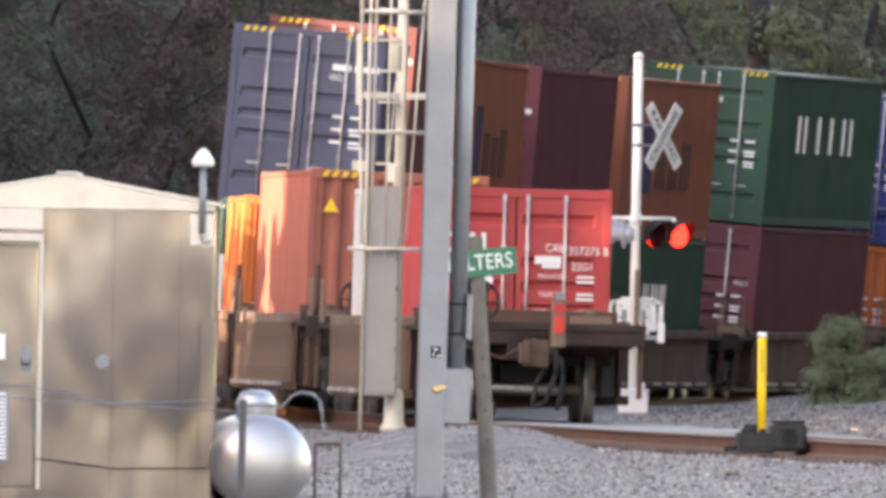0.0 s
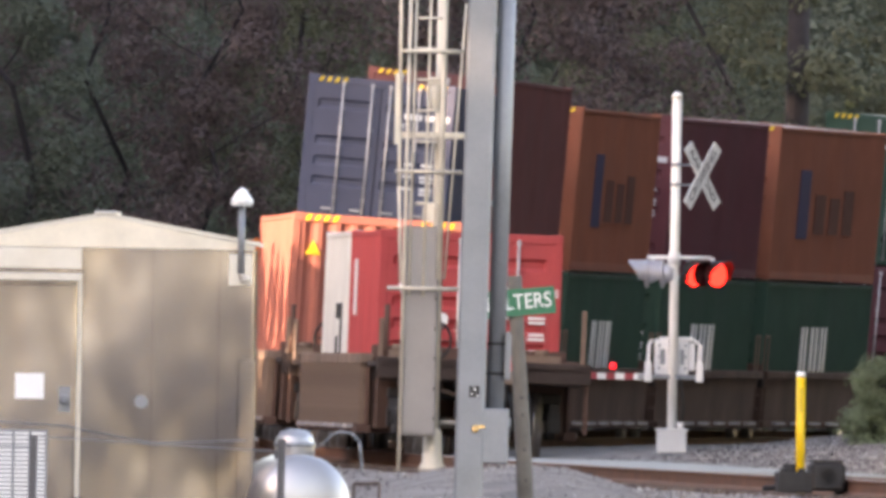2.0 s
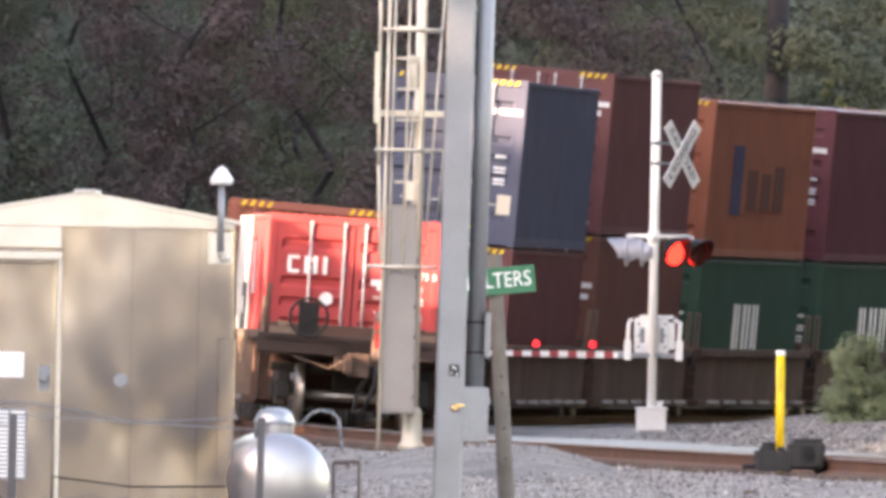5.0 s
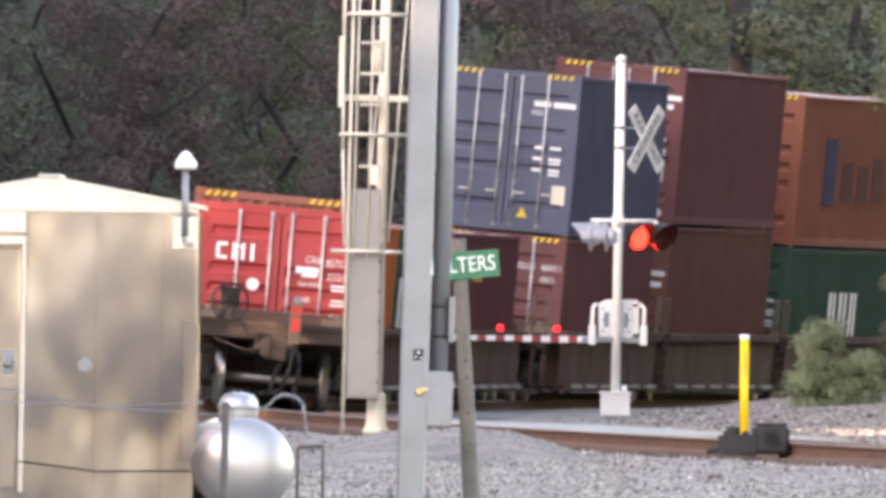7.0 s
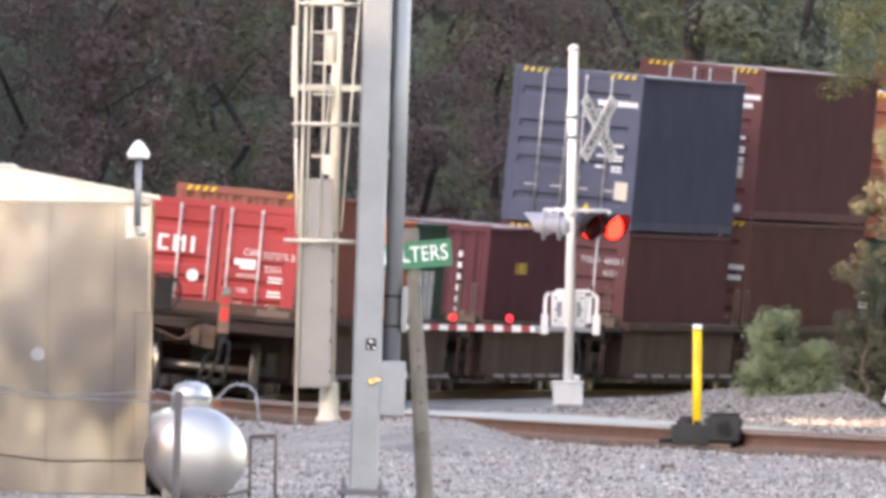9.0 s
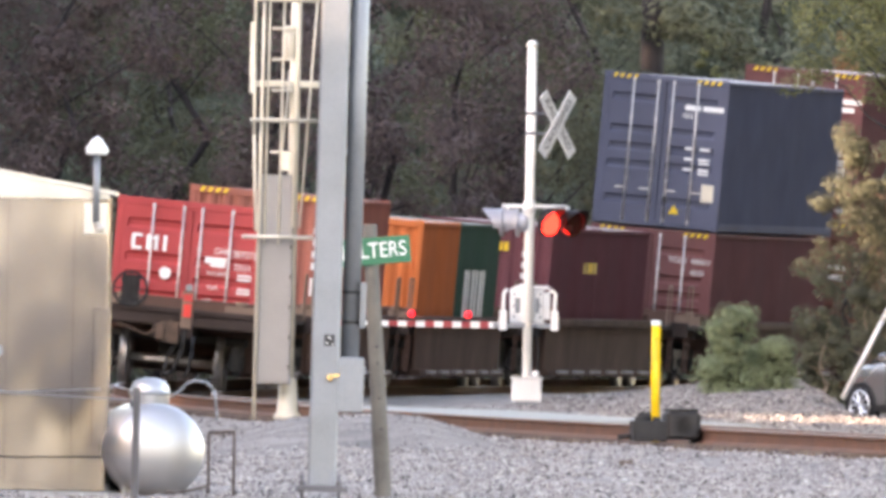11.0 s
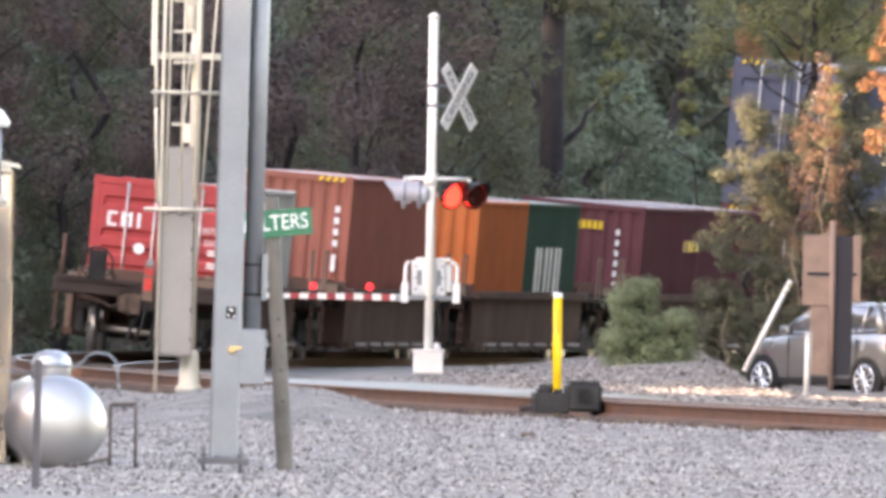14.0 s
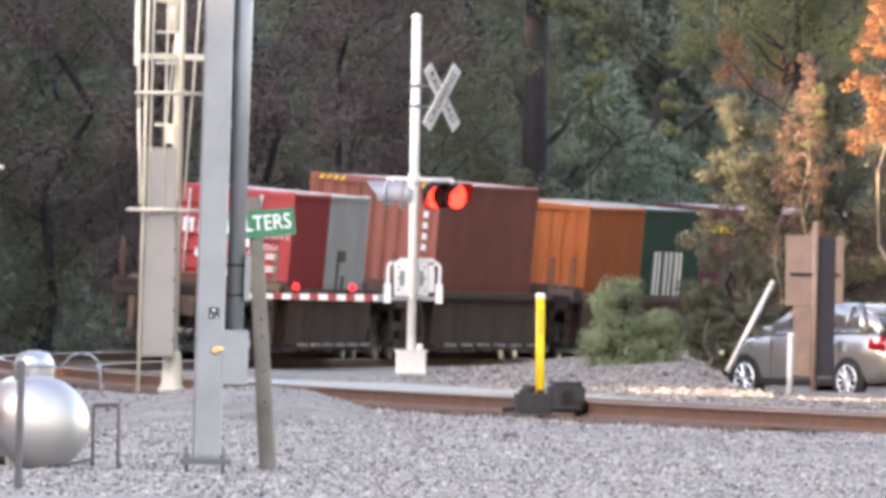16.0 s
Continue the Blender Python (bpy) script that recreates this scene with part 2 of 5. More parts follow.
NEAR_LINE = [(on_line(s)[0], on_line(s)[1]) for s in range(-240, 250, 2)]


def to_track(x, y):
    """Distance from the centre of the track."""
    return min(math.hypot(x - a, y - b) for a, b in NEAR_LINE) if 120 < y < 650 and -80 < x < 120 else 99.0


def ground_z(x, y):
    z = -0.42 + 0.17 * smooth(225, 285, y) * smooth(-4, 1, x)
    z += 0.05 * smooth(330, 400, y)
    z += 0.34 * math.exp(-((x + 0.55) / 1.35) ** 4 - ((y - 287) / 9) ** 4)
    z += 0.42 * smooth(392, 446, y) * smooth(2.2, 7.4, x) * (1 - smooth(7.2, 7.6, x)) * (1 - smooth(452, 470, y))
    z -= 0.17 * smooth(6.8, 7.4, x) * smooth(340, 400, y)
    z -= 0.16 * smooth(335, 385, y) * (1 - smooth(-1.0, 1.6, x))
    d = to_track(x, y)
    if d < 4:
        z = z + (max(z, -0.22) - z) * (1 - smooth(1.8, 3.4, d))
    if abs(x) < 30 and 190 < y < 520:
        z += 0.035 * noise.noise((x * 1.1, y * 0.22, 0)) + 0.03 * noise.noise((x * 3.5, y * 0.8, 5))
    return z


def ground():
    xs = [-3000, -900, -300, -120, -60, -30, -20] + [-14 + 0.3 * i for i in range(95)] + [20, 30, 60, 120, 300, 900, 3000]
    ys = [-3000, -900, -300, -100, 0, 60, 110, 150, 180] + [195 + 1.0 * i for i in range(275)] + [480, 500, 540, 600, 700, 900, 1400, 3000]
    verts = [(x, y, ground_z(x, y)) for y in ys for x in xs]
    w = len(xs)
    faces = [(j * w + i, j * w + i + 1, (j + 1) * w + i + 1, (j + 1) * w + i) for j in range(len(ys) - 1) for i in range(w - 1)]
    return tagged(from_arrays("ground", verts, faces, M_GRAVEL, smooth=True), "grey crushed-stone gravel ground with low mounds", "ground", kind="structure")


def stones():
    """Loose ballast lying on the ground."""
    rng = np.random.default_rng(4)
    base = np.array([(1, 0, 0), (-1, 0, 0), (0, 1, 0), (0, -1, 0), (0, 0, 1), (0, 0, -0.6)], float)
    tris = np.array([(0, 2, 4), (2, 1, 4), (1, 3, 4), (3, 0, 4), (2, 0, 5), (1, 2, 5), (3, 1, 5), (0, 3, 5)])
    vs, fs, k = [], [], 0
    for n, x0, x1, y0, y1, r0, r1 in ((42000, -5, 6, 192, 262, 0.007, 0.023), (20000, -4, 7, 262, 318, 0.009, 0.026), (7000, 2, 8.2, 385, 450, 0.012, 0.035), (3000, -5, 3, 318, 400, 0.012, 0.03), (8000, 3, 10, 318, 390, 0.012, 0.034)):
        for _ in range(n):
            x, y = rng.uniform(x0, x1), rng.uniform(y0, y1)
            z = ground_z(x, y)
            r = rng.uniform(r0, r1) * (1.0 if rng.random() < 0.97 else 1.7)
            if abs(x + 0.55) < 1.6 and abs(y - 287) < 10:
                r *= 0.65
            v = base * r * rng.uniform(0.6, 1.25, (6, 1)) + rng.normal(0, r * 0.12, (6, 3))
            t = rng.uniform(0, 6.28)
            c, s = math.cos(t), math.sin(t)
            v = v @ np.array([(c, s, 0), (-s, c, 0), (0, 0, 0.8)])
            vs.append(v + (x, y, z + r * 0.25))
            fs.append(tris + k)
            k += 6
    ob = from_arrays("ballast", np.concatenate(vs), np.concatenate(fs), M_STONE)
    return tagged(ob, "loose grey and pinkish crushed ballast stones on the ground", "gravel", kind="stuff")


def sweep(name, s0, s1, step, prof, material, parent):
    """A profile of (across, up) points drawn along the track."""
    verts, faces, n = [], [], len(prof)
    count = int((s1 - s0) / step) + 1
    for i in range(count):
        m = rail_pose(s0 + i * step)
        verts += [tuple(m @ Vector((a, 0, b))) for a, b in prof]
    for i in range(count - 1):
        for j in range(n):
            k = (j + 1) % n
            faces.append((i * n + j, i * n + k, (i + 1) * n + k, (i + 1) * n + j))
    return from_arrays(name, verts, faces, material, parent)


def track_bed():
    track = tagged(new("railway_track"), "single curved railway track with rusty rails on timber ties", "railway track", kind="structure")
    for side in (-0.76, 0.76):
        web = [(side + a, b) for a, b in ((-0.075, -0.18), (0.075, -0.18), (0.075, -0.165), (0.012, -0.14), (0.012, -0.045), (0.036, -0.035), (0.036, -0.006), (-0.036, -0.006), (-0.036, -0.035), (-0.012, -0.045), (-0.012, -0.14), (-0.075, -0.165))]
        rail = sweep("rail", -200, 190, 2.0, web, M_RAIL, track)
        tagged(rail, "rust-brown steel rail")
        head = sweep("rail_head", -200, 190, 2.0, [(side + a, b) for a, b in ((-0.034, -0.006), (0.034, -0.006), (0.030, 0.0), (-0.030, 0.0))], M_RAILTOP, rail)
        tagged(head, "polished running surface")
    tie = box(new_bm(), -1.3, 1.3, -0.115, 0.115, -0.36, -0.18)
    bmesh.ops.bevel(tie, geom=tie.edges[:], offset=0.012, segments=1, affect="EDGES")
    first = part("tie", tie, M_TIE, track, m=rail_pose(-132))
    for i in range(1, 290):
        ob = new("tie", first.data)
        ob.parent = track
        ob.matrix_basis = rail_pose(-132 + 0.6 * i) @ pose(0, 0, 0.004 * math.sin(i * 1.7), 0, 0, 0.6 * math.sin(i * 2.3))


def crossing():
    ob = tagged(new("road_crossing"), "pale concrete level-crossing panels between and beside the rails", "level crossing", kind="structure")
    for row in range(11):
        s = -97 + row * 3.05
        for a, b in ((-0.66, 0.66), (0.86, 2.15)):
            bm = new_bm()
            box(bm, a, b, -1.5, 1.5, -0.16, 0.0)
            part("panel", bm, M_CONC, ob, bevel=0.015, m=rail_pose(s + 1.5))
    # the road beyond the track, to where the car waits
    bm = new_bm()
    v = [bm.verts.new(p) for p in ((-1.3, 345, -0.22), (3.2, 332, -0.26), (5.5, 372, -0.46), (16.0, 418, -0.54), (16.0, 436, -0.54), (8.6, 432, -0.51), (1.6, 390, -0.45))]
    bm.faces.new(v)
    bmesh.ops.solidify(bm, geom=bm.faces[:], thickness=0.06)
    tagged(part("road", bm, M_ROAD), "worn grey asphalt road beyond the crossing", "road", kind="structure")


ground()
stones()
track_bed()
crossing()


# ---- the train ----
def corrugated(bm, y0, y1, x, z0, z1, out, pitch=0.278, depth=0.036):
    """A pressed side wall along y; out is +1 or -1."""
    pts, y = [], y0
    while y < y1 - 0.01:
        for f, d in ((0.0, 0), (0.25, 0), (0.5, -1), (0.75, -1)):
            pts.append((min(y1, y + pitch * f), x + out * depth * d))
        y += pitch
    pts.append((y1, x))
    lo = [bm.verts.new((b, a, z0)) for a, b in pts]
    hi = [bm.verts.new((b, a, z1)) for a, b in pts]
    for i in range(len(pts) - 1):
        f = (lo[i], lo[i + 1], hi[i + 1], hi[i])
        bm.faces.new(f if out > 0 else f[::-1])


PAINT = {}


def paint(name, col):
    if name not in PAINT:
        PAINT[name] = mat("container_" + name, col, 0.85, 0.0, spec=0.08, var=0.14, scale=0.9, bump=0.004, dirt=0.35, dirt_col=tuple(c * 0.55 + 0.06 for c in col))
    return PAINT[name]


# wall colour paled for dust and for sky sheen, both put into the colour
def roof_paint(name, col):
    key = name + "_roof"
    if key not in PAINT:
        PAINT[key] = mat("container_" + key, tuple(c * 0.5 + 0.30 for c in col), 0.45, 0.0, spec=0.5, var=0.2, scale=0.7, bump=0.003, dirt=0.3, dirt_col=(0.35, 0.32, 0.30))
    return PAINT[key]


CASTING = []


def container(length, height, key, col, label, marks=(), hazard=False, side_marks=(), doors=True):
    """A steel shipping container; its doors face backwards (-y), its floor lies at z = 0."""
    w, L, H = 1.219, length / 2, height
    ob = thing("shipping_container", pose(0, 0, 0), label, "shipping container", "containers on the train")
    p = paint(key, col)
    bm = new_bm()
    for sx in (-1, 1):
        a, b = sorted((sx * w, sx * (w - 0.11)))
        for ya, yb in ((-L, -L + 0.12), (L - 0.12, L)):
            box(bm, a, b, ya, yb, 0.11, H - 0.11)
        a, b = sorted((sx * w, sx * (w - 0.07)))
        box(bm, a, b, -L + 0.12, L - 0.12, 0.02, 0.17)
        box(bm, a, b, -L + 0.12, L - 0.12, H - 0.09, H - 0.02)
    for ya, yb in ((-L, -L + 0.1), (L - 0.1, L)):
        box(bm, -w + 0.11, w - 0.11, ya, yb, 0.02, 0.14)
        box(bm, -w + 0.11, w - 0.11, ya, yb, H - 0.13, H - 0.01)
    part("frame", bm, p, ob, bevel=0.008)
    if not CASTING:
        CASTING.append(part("corner_casting", box(new_bm(), -0.08, 0.08, -0.088, 0.088, 0, 0.118), p, ob, bevel=0.012).data)
        bpy.data.objects.remove(bpy.data.objects["corner_casting"])
    shape = CASTING[0].copy()
    shape.materials.clear()
    shape.materials.append(p)
    for sx in (-1, 1):
        for sy in (-1, 1):
            for za in (0, H - 0.118):
                c = new("corner_casting", shape)
                c.parent, c.location = ob, (sx * (w - 0.077), sy * (L - 0.084), za)
    for sx in (-1, 1):
        bm = new_bm()
        corrugated(bm, -L + 0.12, L - 0.12, sx * (w - 0.012), 0.17, H - 0.09, sx)
        part("side_panel", bm, p, ob)
    for sy in (1,) if doors else (1, -1):
        bm = new_bm()
        corrugated(bm, -w + 0.11, w - 0.11, 0, 0.14, H - 0.13, sy, pitch=0.25, depth=0.045)
        for v in bm.verts:
            v.co = (v.co.y, sy * (L - 0.02) + v.co.x, v.co.z)
        part("end_panel", bm, p, ob, "pressed blank end wall")
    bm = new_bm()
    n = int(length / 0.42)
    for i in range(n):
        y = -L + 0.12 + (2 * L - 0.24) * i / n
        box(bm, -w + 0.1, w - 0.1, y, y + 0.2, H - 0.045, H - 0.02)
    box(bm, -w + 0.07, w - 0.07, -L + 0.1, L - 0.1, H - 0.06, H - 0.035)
    part("roof", bm, roof_paint(key, col), ob, "roof sheet paled by dust and painted-in sky sheen")
    for sx in (-1, 1) if doors else ():
        a, b = sorted((sx * 0.012, sx * (w - 0.11)))
        # one pressed sheet with five short recessed bands across it
        xs = [a, a + 0.07, a + 0.11, b - 0.13, b - 0.09, b]
        zs, deep = [0.145], [False]
        for f in (0.17, 0.40, 0.515, 0.63, 0.84):
            zs += [H * f - 0.085, H * f - 0.04, H * f + 0.04, H * f + 0.085]
            deep += [False, True, True, False]
        zs, deep = zs + [H - 0.135], deep + [False]
        bm = new_bm()
        grid = [[bm.verts.new((x, -L + (0.07 if deep[j] and i in (2, 3) else 0.015), z)) for i, x in enumerate(xs)] for j, z in enumerate(zs)]
        for lower, upper in zip(grid, grid[1:]):
            for i in range(5):
                bm.faces.new((lower[i], lower[i + 1], upper[i + 1], upper[i]))
        rim = grid[0] + [r[-1] for r in grid[1:]] + grid[-1][-2::-1] + [r[0] for r in grid[-2:0:-1]]
        back = [bm.verts.new((v.co.x, -L + 0.085, v.co.z)) for v in rim]
        for i in range(len(rim)):
            j = (i + 1) % len(rim)
            bm.faces.new((rim[j], rim[i], back[i], back[j]))
        bm.faces.new(back)
        bmesh.ops.recalc_face_normals(bm, faces=bm.faces[:])
        door = part("door", bm, p, ob)
        for q in (0.15, 0.63):
            bm = new_bm()
            cyl(bm, (sx * q, -L - 0.01, 0.08), (sx * q, -L - 0.01, H - 0.08), 0.019, 8)
            for z in (0.11, H * 0.3, H * 0.7, H - 0.15):
                box(bm, sx * q - 0.03, sx * q + 0.03, -L - 0.025, -L + 0.02, z, z + 0.045)
            box(bm, sx * q - 0.02, sx * q + 0.2 * sx if sx > 0 else sx * q + 0.02, -L - 0.03, -L - 0.012, H * 0.24, H * 0.24 + 0.03) if sx > 0 else box(bm, sx * q - 0.2, sx * q + 0.02, -L - 0.03, -L - 0.012, H * 0.24, H * 0.24 + 0.03)
            tagged(part("locking_bar", bm, M_GALVBAR, door), "zinc-plated locking bar")
    face = pose(0, -L, 0, 90, 0, 0)
    for text, x, z, size, wide in marks:
        if text == "#":  # unreadable line of writing
            part("marking", box(new_bm(), x - wide / 2, x + wide / 2, -L - 0.006, -L + 0.008, z - size / 2, z + size / 2), M_WHITE, ob)
        elif text == "w":  # a yellow word, drawn as plain blocks
            for i in range(5):
                xa = x - wide / 2 + wide * i / 5
                part("marking", box(new_bm(), xa, xa + wide * 0.15, -L - 0.006, -L + 0.03, z - size / 2, z + size / 2), M_HAZ, ob, "yellow painted letter block")
        elif text == "@":
            part("sticker", cyl(new_bm(), (x, -L + 0.01, z), (x, -L - 0.006, z), size, 16), M_WHITE, ob, "round white sticker")
        elif text == "y":
            part("sticker", box(new_bm(), x - wide / 2, x + wide / 2, -L - 0.006, -L + 0.01, z - size / 2, z + size / 2), M_CREAM, ob, "cream data plate")
        elif text == "^":
            bm = new_bm()
            vs = [bm.verts.new((x + a, -L - y, z + b)) for y in (0.006, -0.01) for a, b in ((-size, -size * 0.8), (size, -size * 0.8), (0, size))]
            bm.faces.new(vs[:3]), bm.faces.new(vs[:2:-1])
            for i in range(3):
                j = (i + 1) % 3
                bm.faces.new((vs[j], vs[i], vs[i + 3], vs[j + 3]))
            part("warning_triangle", bm, M_HAZ, ob, "yellow warning triangle")
        else:
            lettering(text, size, M_WHITE, ob, face @ pose(x, z, 0.008), "marking", wide)
    if hazard:
        for sx in (-1, 1):
            for i in range(4):
                x = sx * 0.82 + (i - 1.5) * 0.13
                bm = new_bm()
                vs = [bm.verts.new((x + a, -L - 0.005 + y, H - 0.11 + b)) for y in (0, 0.012) for a, b in ((-0.045, 0), (0.02, 0), (0.065, 0.085), (0.0, 0.085))]
                bm.faces.new(vs[:4]), bm.faces.new(vs[:3:-1])
                for k in range(4):
                    j = (k + 1) % 4
                    bm.faces.new((vs[j], vs[k], vs[k + 4], vs[j + 4]))
                part("hazard_stripe", bm, M_HAZ, ob)
    for sx, y0, y1, z0, z1, material in side_marks:
        a, b = sorted((sx * (w - 0.03), sx * (w + 0.004)))
        part("side_marking", box(new_bm(), a, b, y0, y1, z0, z1), material, ob)
    return ob


def truck(parent, y, spin):
    """A two-axle truck under a well car, at y along it."""
    ob = part("truck", box(new_bm(), -0.25, 0.25, -0.22, 0.22, 0.45, 0.75), M_IRON, parent, "rusty black truck with two wheelsets", bevel=0.02, m=pose(0, y, 0))
    for sx in (-1, 1):
        bm = new_bm()
        box(bm, sx * 1.0 - 0.07, sx * 1.0 + 0.07, -1.05, 1.05, 0.55, 0.72)
        box(bm, sx * 1.0 - 0.06, sx * 1.0 + 0.06, -0.45, 0.45, 0.25, 0.40)
        for k in (-1, 1):
            box(bm, sx * 1.0 - 0.06, sx * 1.0 + 0.06, k * 0.42 - 0.06, k * 0.42 + 0.06, 0.4, 0.56)
            box(bm, sx * 1.0 - 0.09, sx * 1.0 + 0.09, k * 0.89 - 0.15, k * 0.89 + 0.15, 0.34, 0.6)
            cyl(bm, (sx * 1.0, k * 0.15, 0.38), (sx * 1.0, k * 0.15, 0.58), 0.09, 10)
        part("side_frame", bm, M_IRON, ob, bevel=0.015)
    for k in (-1, 1):
        bm = new_bm()
        cyl(bm, (-1.08, 0, 0), (1.08, 0, 0), 0.08, 10)
        for sx in (-1, 1):
            lathe(bm, [(0.1, sx * 0.68), (0.36, sx * 0.71), (0.37, sx * 0.70), (0.455, sx * 0.70), (0.44, sx * 0.73), (0.42, sx * 0.83), (0.36, sx * 0.835), (0.3, sx * 0.79), (0.12, sx * 0.80)][:: sx], axis="x", n=28)
        axle = part("wheelset", bm, M_WHEEL, ob, "worn steel wheelset with bright treads", m=pose(0, k * 0.89, 0.42))
        spin.append(axle)
    box_bm = new_bm()
    box(box_bm, -1.15, 1.15, -0.15, 0.15, 0.72, 0.86)
    part("bolster", box_bm, M_IRON, ob, bevel=0.02)


M_WHEEL = mat("wheel_steel", (0.30, 0.28, 0.26), 0.35, 0.85, var=0.4, scale=5, bump=0.004)
SPINNERS = []


RIB = []


def well_car(y_rear, y_front, well, label, rear_gear=False, trucks=(True, True)):
    """A well car; containers stand on its floor between -well/2 and well/2."""
    car = thing("well_car", pose(0, 0, 0), label, "railway wagon", "well cars of the train")
    hw = well / 2
    for sx in (-1, 1):
        bm = new_bm()
        a, b = sorted((sx * 1.36, sx * 1.31))
        box(bm, a, b, -hw - 0.3, hw + 0.3, 0.36, 1.16)
        side = part("side_sill", bm, M_WELL, car, "brown steel side wall of the well", bevel=0.012)
        a, b = sorted((sx * 1.46, sx * 1.28))
        # left chord and ribs take a paler tone: sunlight put into the colour
        part("top_chord", box(new_bm(), a, b, -hw - 0.3, hw + 0.3, 1.16, 1.30), M_DECK if sx < 0 else M_WELL, side, "top chord, sunlight painted in on the left side", bevel=0.012)
        part("bottom_chord", box(new_bm(), a, b, -hw - 0.3, hw + 0.3, 0.24, 0.36), M_WELL, side, bevel=0.012)
        n = int(well / 0.62)
        if not RIB:
            RIB.append(part("rib", box(new_bm(), -0.05, 0.05, -0.09, 0.09, 0.36, 1.16), M_DECK).data)
            RIB.append(part("foot_plate", box(new_bm(), -0.14, 0.14, -0.5, 0.5, 0.30, 0.355), M_PLATE).data)
            for q in ("rib", "foot_plate"):
                bpy.data.objects.remove(bpy.data.objects[q])
        for i in range(n + 1) if sx < 0 else ():
            r = new("rib", RIB[0])
            r.parent, r.location = side, (sx * 1.415, -hw + well * i / n, 0)
        for i in range(6):
            r = new("foot_plate", RIB[1])
            r.parent, r.location = side, (sx * 1.40, -hw + 1.2 + (well - 2.4) * i / 5, 0)
    for y in (-hw + 0.1, -0.3, hw - 0.4):
        part("floor_beam", box(new_bm(), -1.3, 1.3, y, y + 0.35, 0.24, 0.375), M_WELL, car, bevel=0.01)
    for sgn, end in ((-1, y_rear), (1, y_front)):
        y0, y1 = sorted((sgn * (hw + 0.05), end))
        deck = part("end_platform", box(new_bm(), -1.36, 1.36, y0, y1, 1.12, 1.20), M_DARKDECK, car, "dark brown end platform over the truck", bevel=0.012)
        part("centre_sill", box(new_bm(), -0.32, 0.32, y0, y1, 0.78, 1.118), M_DARKDECK, deck, bevel=0.012)
        yy = end - sgn * 0.08
        part("end_beam", box(new_bm(), -1.42, 1.42, min(yy, end), max(yy, end), 0.98, 1.26), M_DARKDECK, deck, bevel=0.012)
        for i in range(3):
            yc = y0 + (y1 - y0) * (i + 0.5) / 3
            part("cross_beam", box(new_bm(), -1.3, 1.3, yc - 0.06, yc + 0.06, 0.95, 1.117), M_DARKDECK, deck)
        yb = sgn * (hw + 0.12)
        part("bulkhead", box(new_bm(), -1.3, 1.3, yb - 0.06, yb + 0.06, 0.30, 1.42), M_WELL, deck, bevel=0.012)
        for x in (-0.95, 0.95):
            bm = new_bm()
            box(bm, x - 0.25, x + 0.25, sgn * (hw + 0.35) - 0.18, sgn * (hw + 0.35) + 0.18, 1.20, 1.36)
            cyl(bm, (x, sgn * (hw + 0.35), 1.355), (x, sgn * (hw + 0.35), 1.44), 0.09, 8)
            part("support_block", bm, M_DECK, deck, "dusty support block")
        bm = new_bm()
        tube(bm, [(1.34, end - sgn * 0.3, 1.2), (1.34, end - sgn * 0.3, 1.95), (1.34, end - sgn * 0.75, 1.95), (1.34, end - sgn * 0.75, 1.2)], 0.02, 6)
        part("handrail", bm, M_DECK, deck)
        bm = new_bm()
        tube(bm, [(-1.34, end - sgn * 0.3, 1.2), (-1.34, end - sgn * 0.3, 1.75), (-1.34, end - sgn * 0.75, 1.75), (-1.34, end - sgn * 0.75, 1.2)], 0.02, 6)
        part("handrail", bm, M_DECK, deck)
        for x in (-1.38, 1.38):
            bm = new_bm()
            for zz in (0.35, 0.6, 0.85):
                cyl(bm, (x, end - sgn * 0.1, zz), (x, end - sgn * 0.5, zz), 0.015, 6)
            for o in (0.1, 0.5):
                cyl(bm, (x, end - sgn * o, 0.33), (x, end - sgn * o, 1.0), 0.018, 6)
            part("step_ladder", bm, M_WELL, deck)
        if trucks[0 if sgn < 0 else 1]:
            truck(car, end - sgn * 1.75, SPINNERS if rear_gear else [])
        # coupler
        bm = new_bm()
        cyl(bm, (0, end, 0.87), (0, end + sgn * 0.55, 0.87), 0.09, 10)
        box(bm, -0.16, 0.14, min(end + sgn * 0.5, end + sgn * 0.8), max(end + sgn * 0.5, end + sgn * 0.8), 0.70, 1.04)
        box(bm, -0.22, -0.1, min(end + sgn * 0.55, end + sgn * 0.9), max(end + sgn * 0.55, end + sgn * 0.9), 0.74, 1.0)
        tube(bm, [(-0.9, end + sgn * 0.05, 0.95), (-0.4, end + sgn * 0.12, 0.8), (0.0, end + sgn * 0.3, 1.06)], 0.018, 6)
        part("coupler", bm, M_COUPLER, car, "worn rusty knuckle coupler", bevel=0.02)
        bm = new_bm()
        pts = [(0.35, end + sgn * 0.1, 0.82), (0.36, end + sgn * 0.35, 0.6), (0.34, end + sgn * 0.5, 0.35), (0.28, end + sgn * 0.5, 0.17)]
        tube(bm, pts, 0.03, 8)
        part("air_hose", bm, M_RUBBER, car, "black rubber air hose hanging down")
    # hand brake wheel and stand at the rear corner
    bm = new_bm()
    for i in range(18):
        t, u = math.pi * i / 9, math.pi * (i + 1) / 9
        cyl(bm, (-0.72 + 0.27 * math.cos(t), y_rear - 0.02, 1.5 + 0.27 * math.sin(t)), (-0.72 + 0.27 * math.cos(u), y_rear - 0.02, 1.5 + 0.27 * math.sin(u)), 0.022, 6)
    for i in range(4):
        t = i * math.pi / 4
        c, s = 0.25 * math.cos(t), 0.25 * math.sin(t)
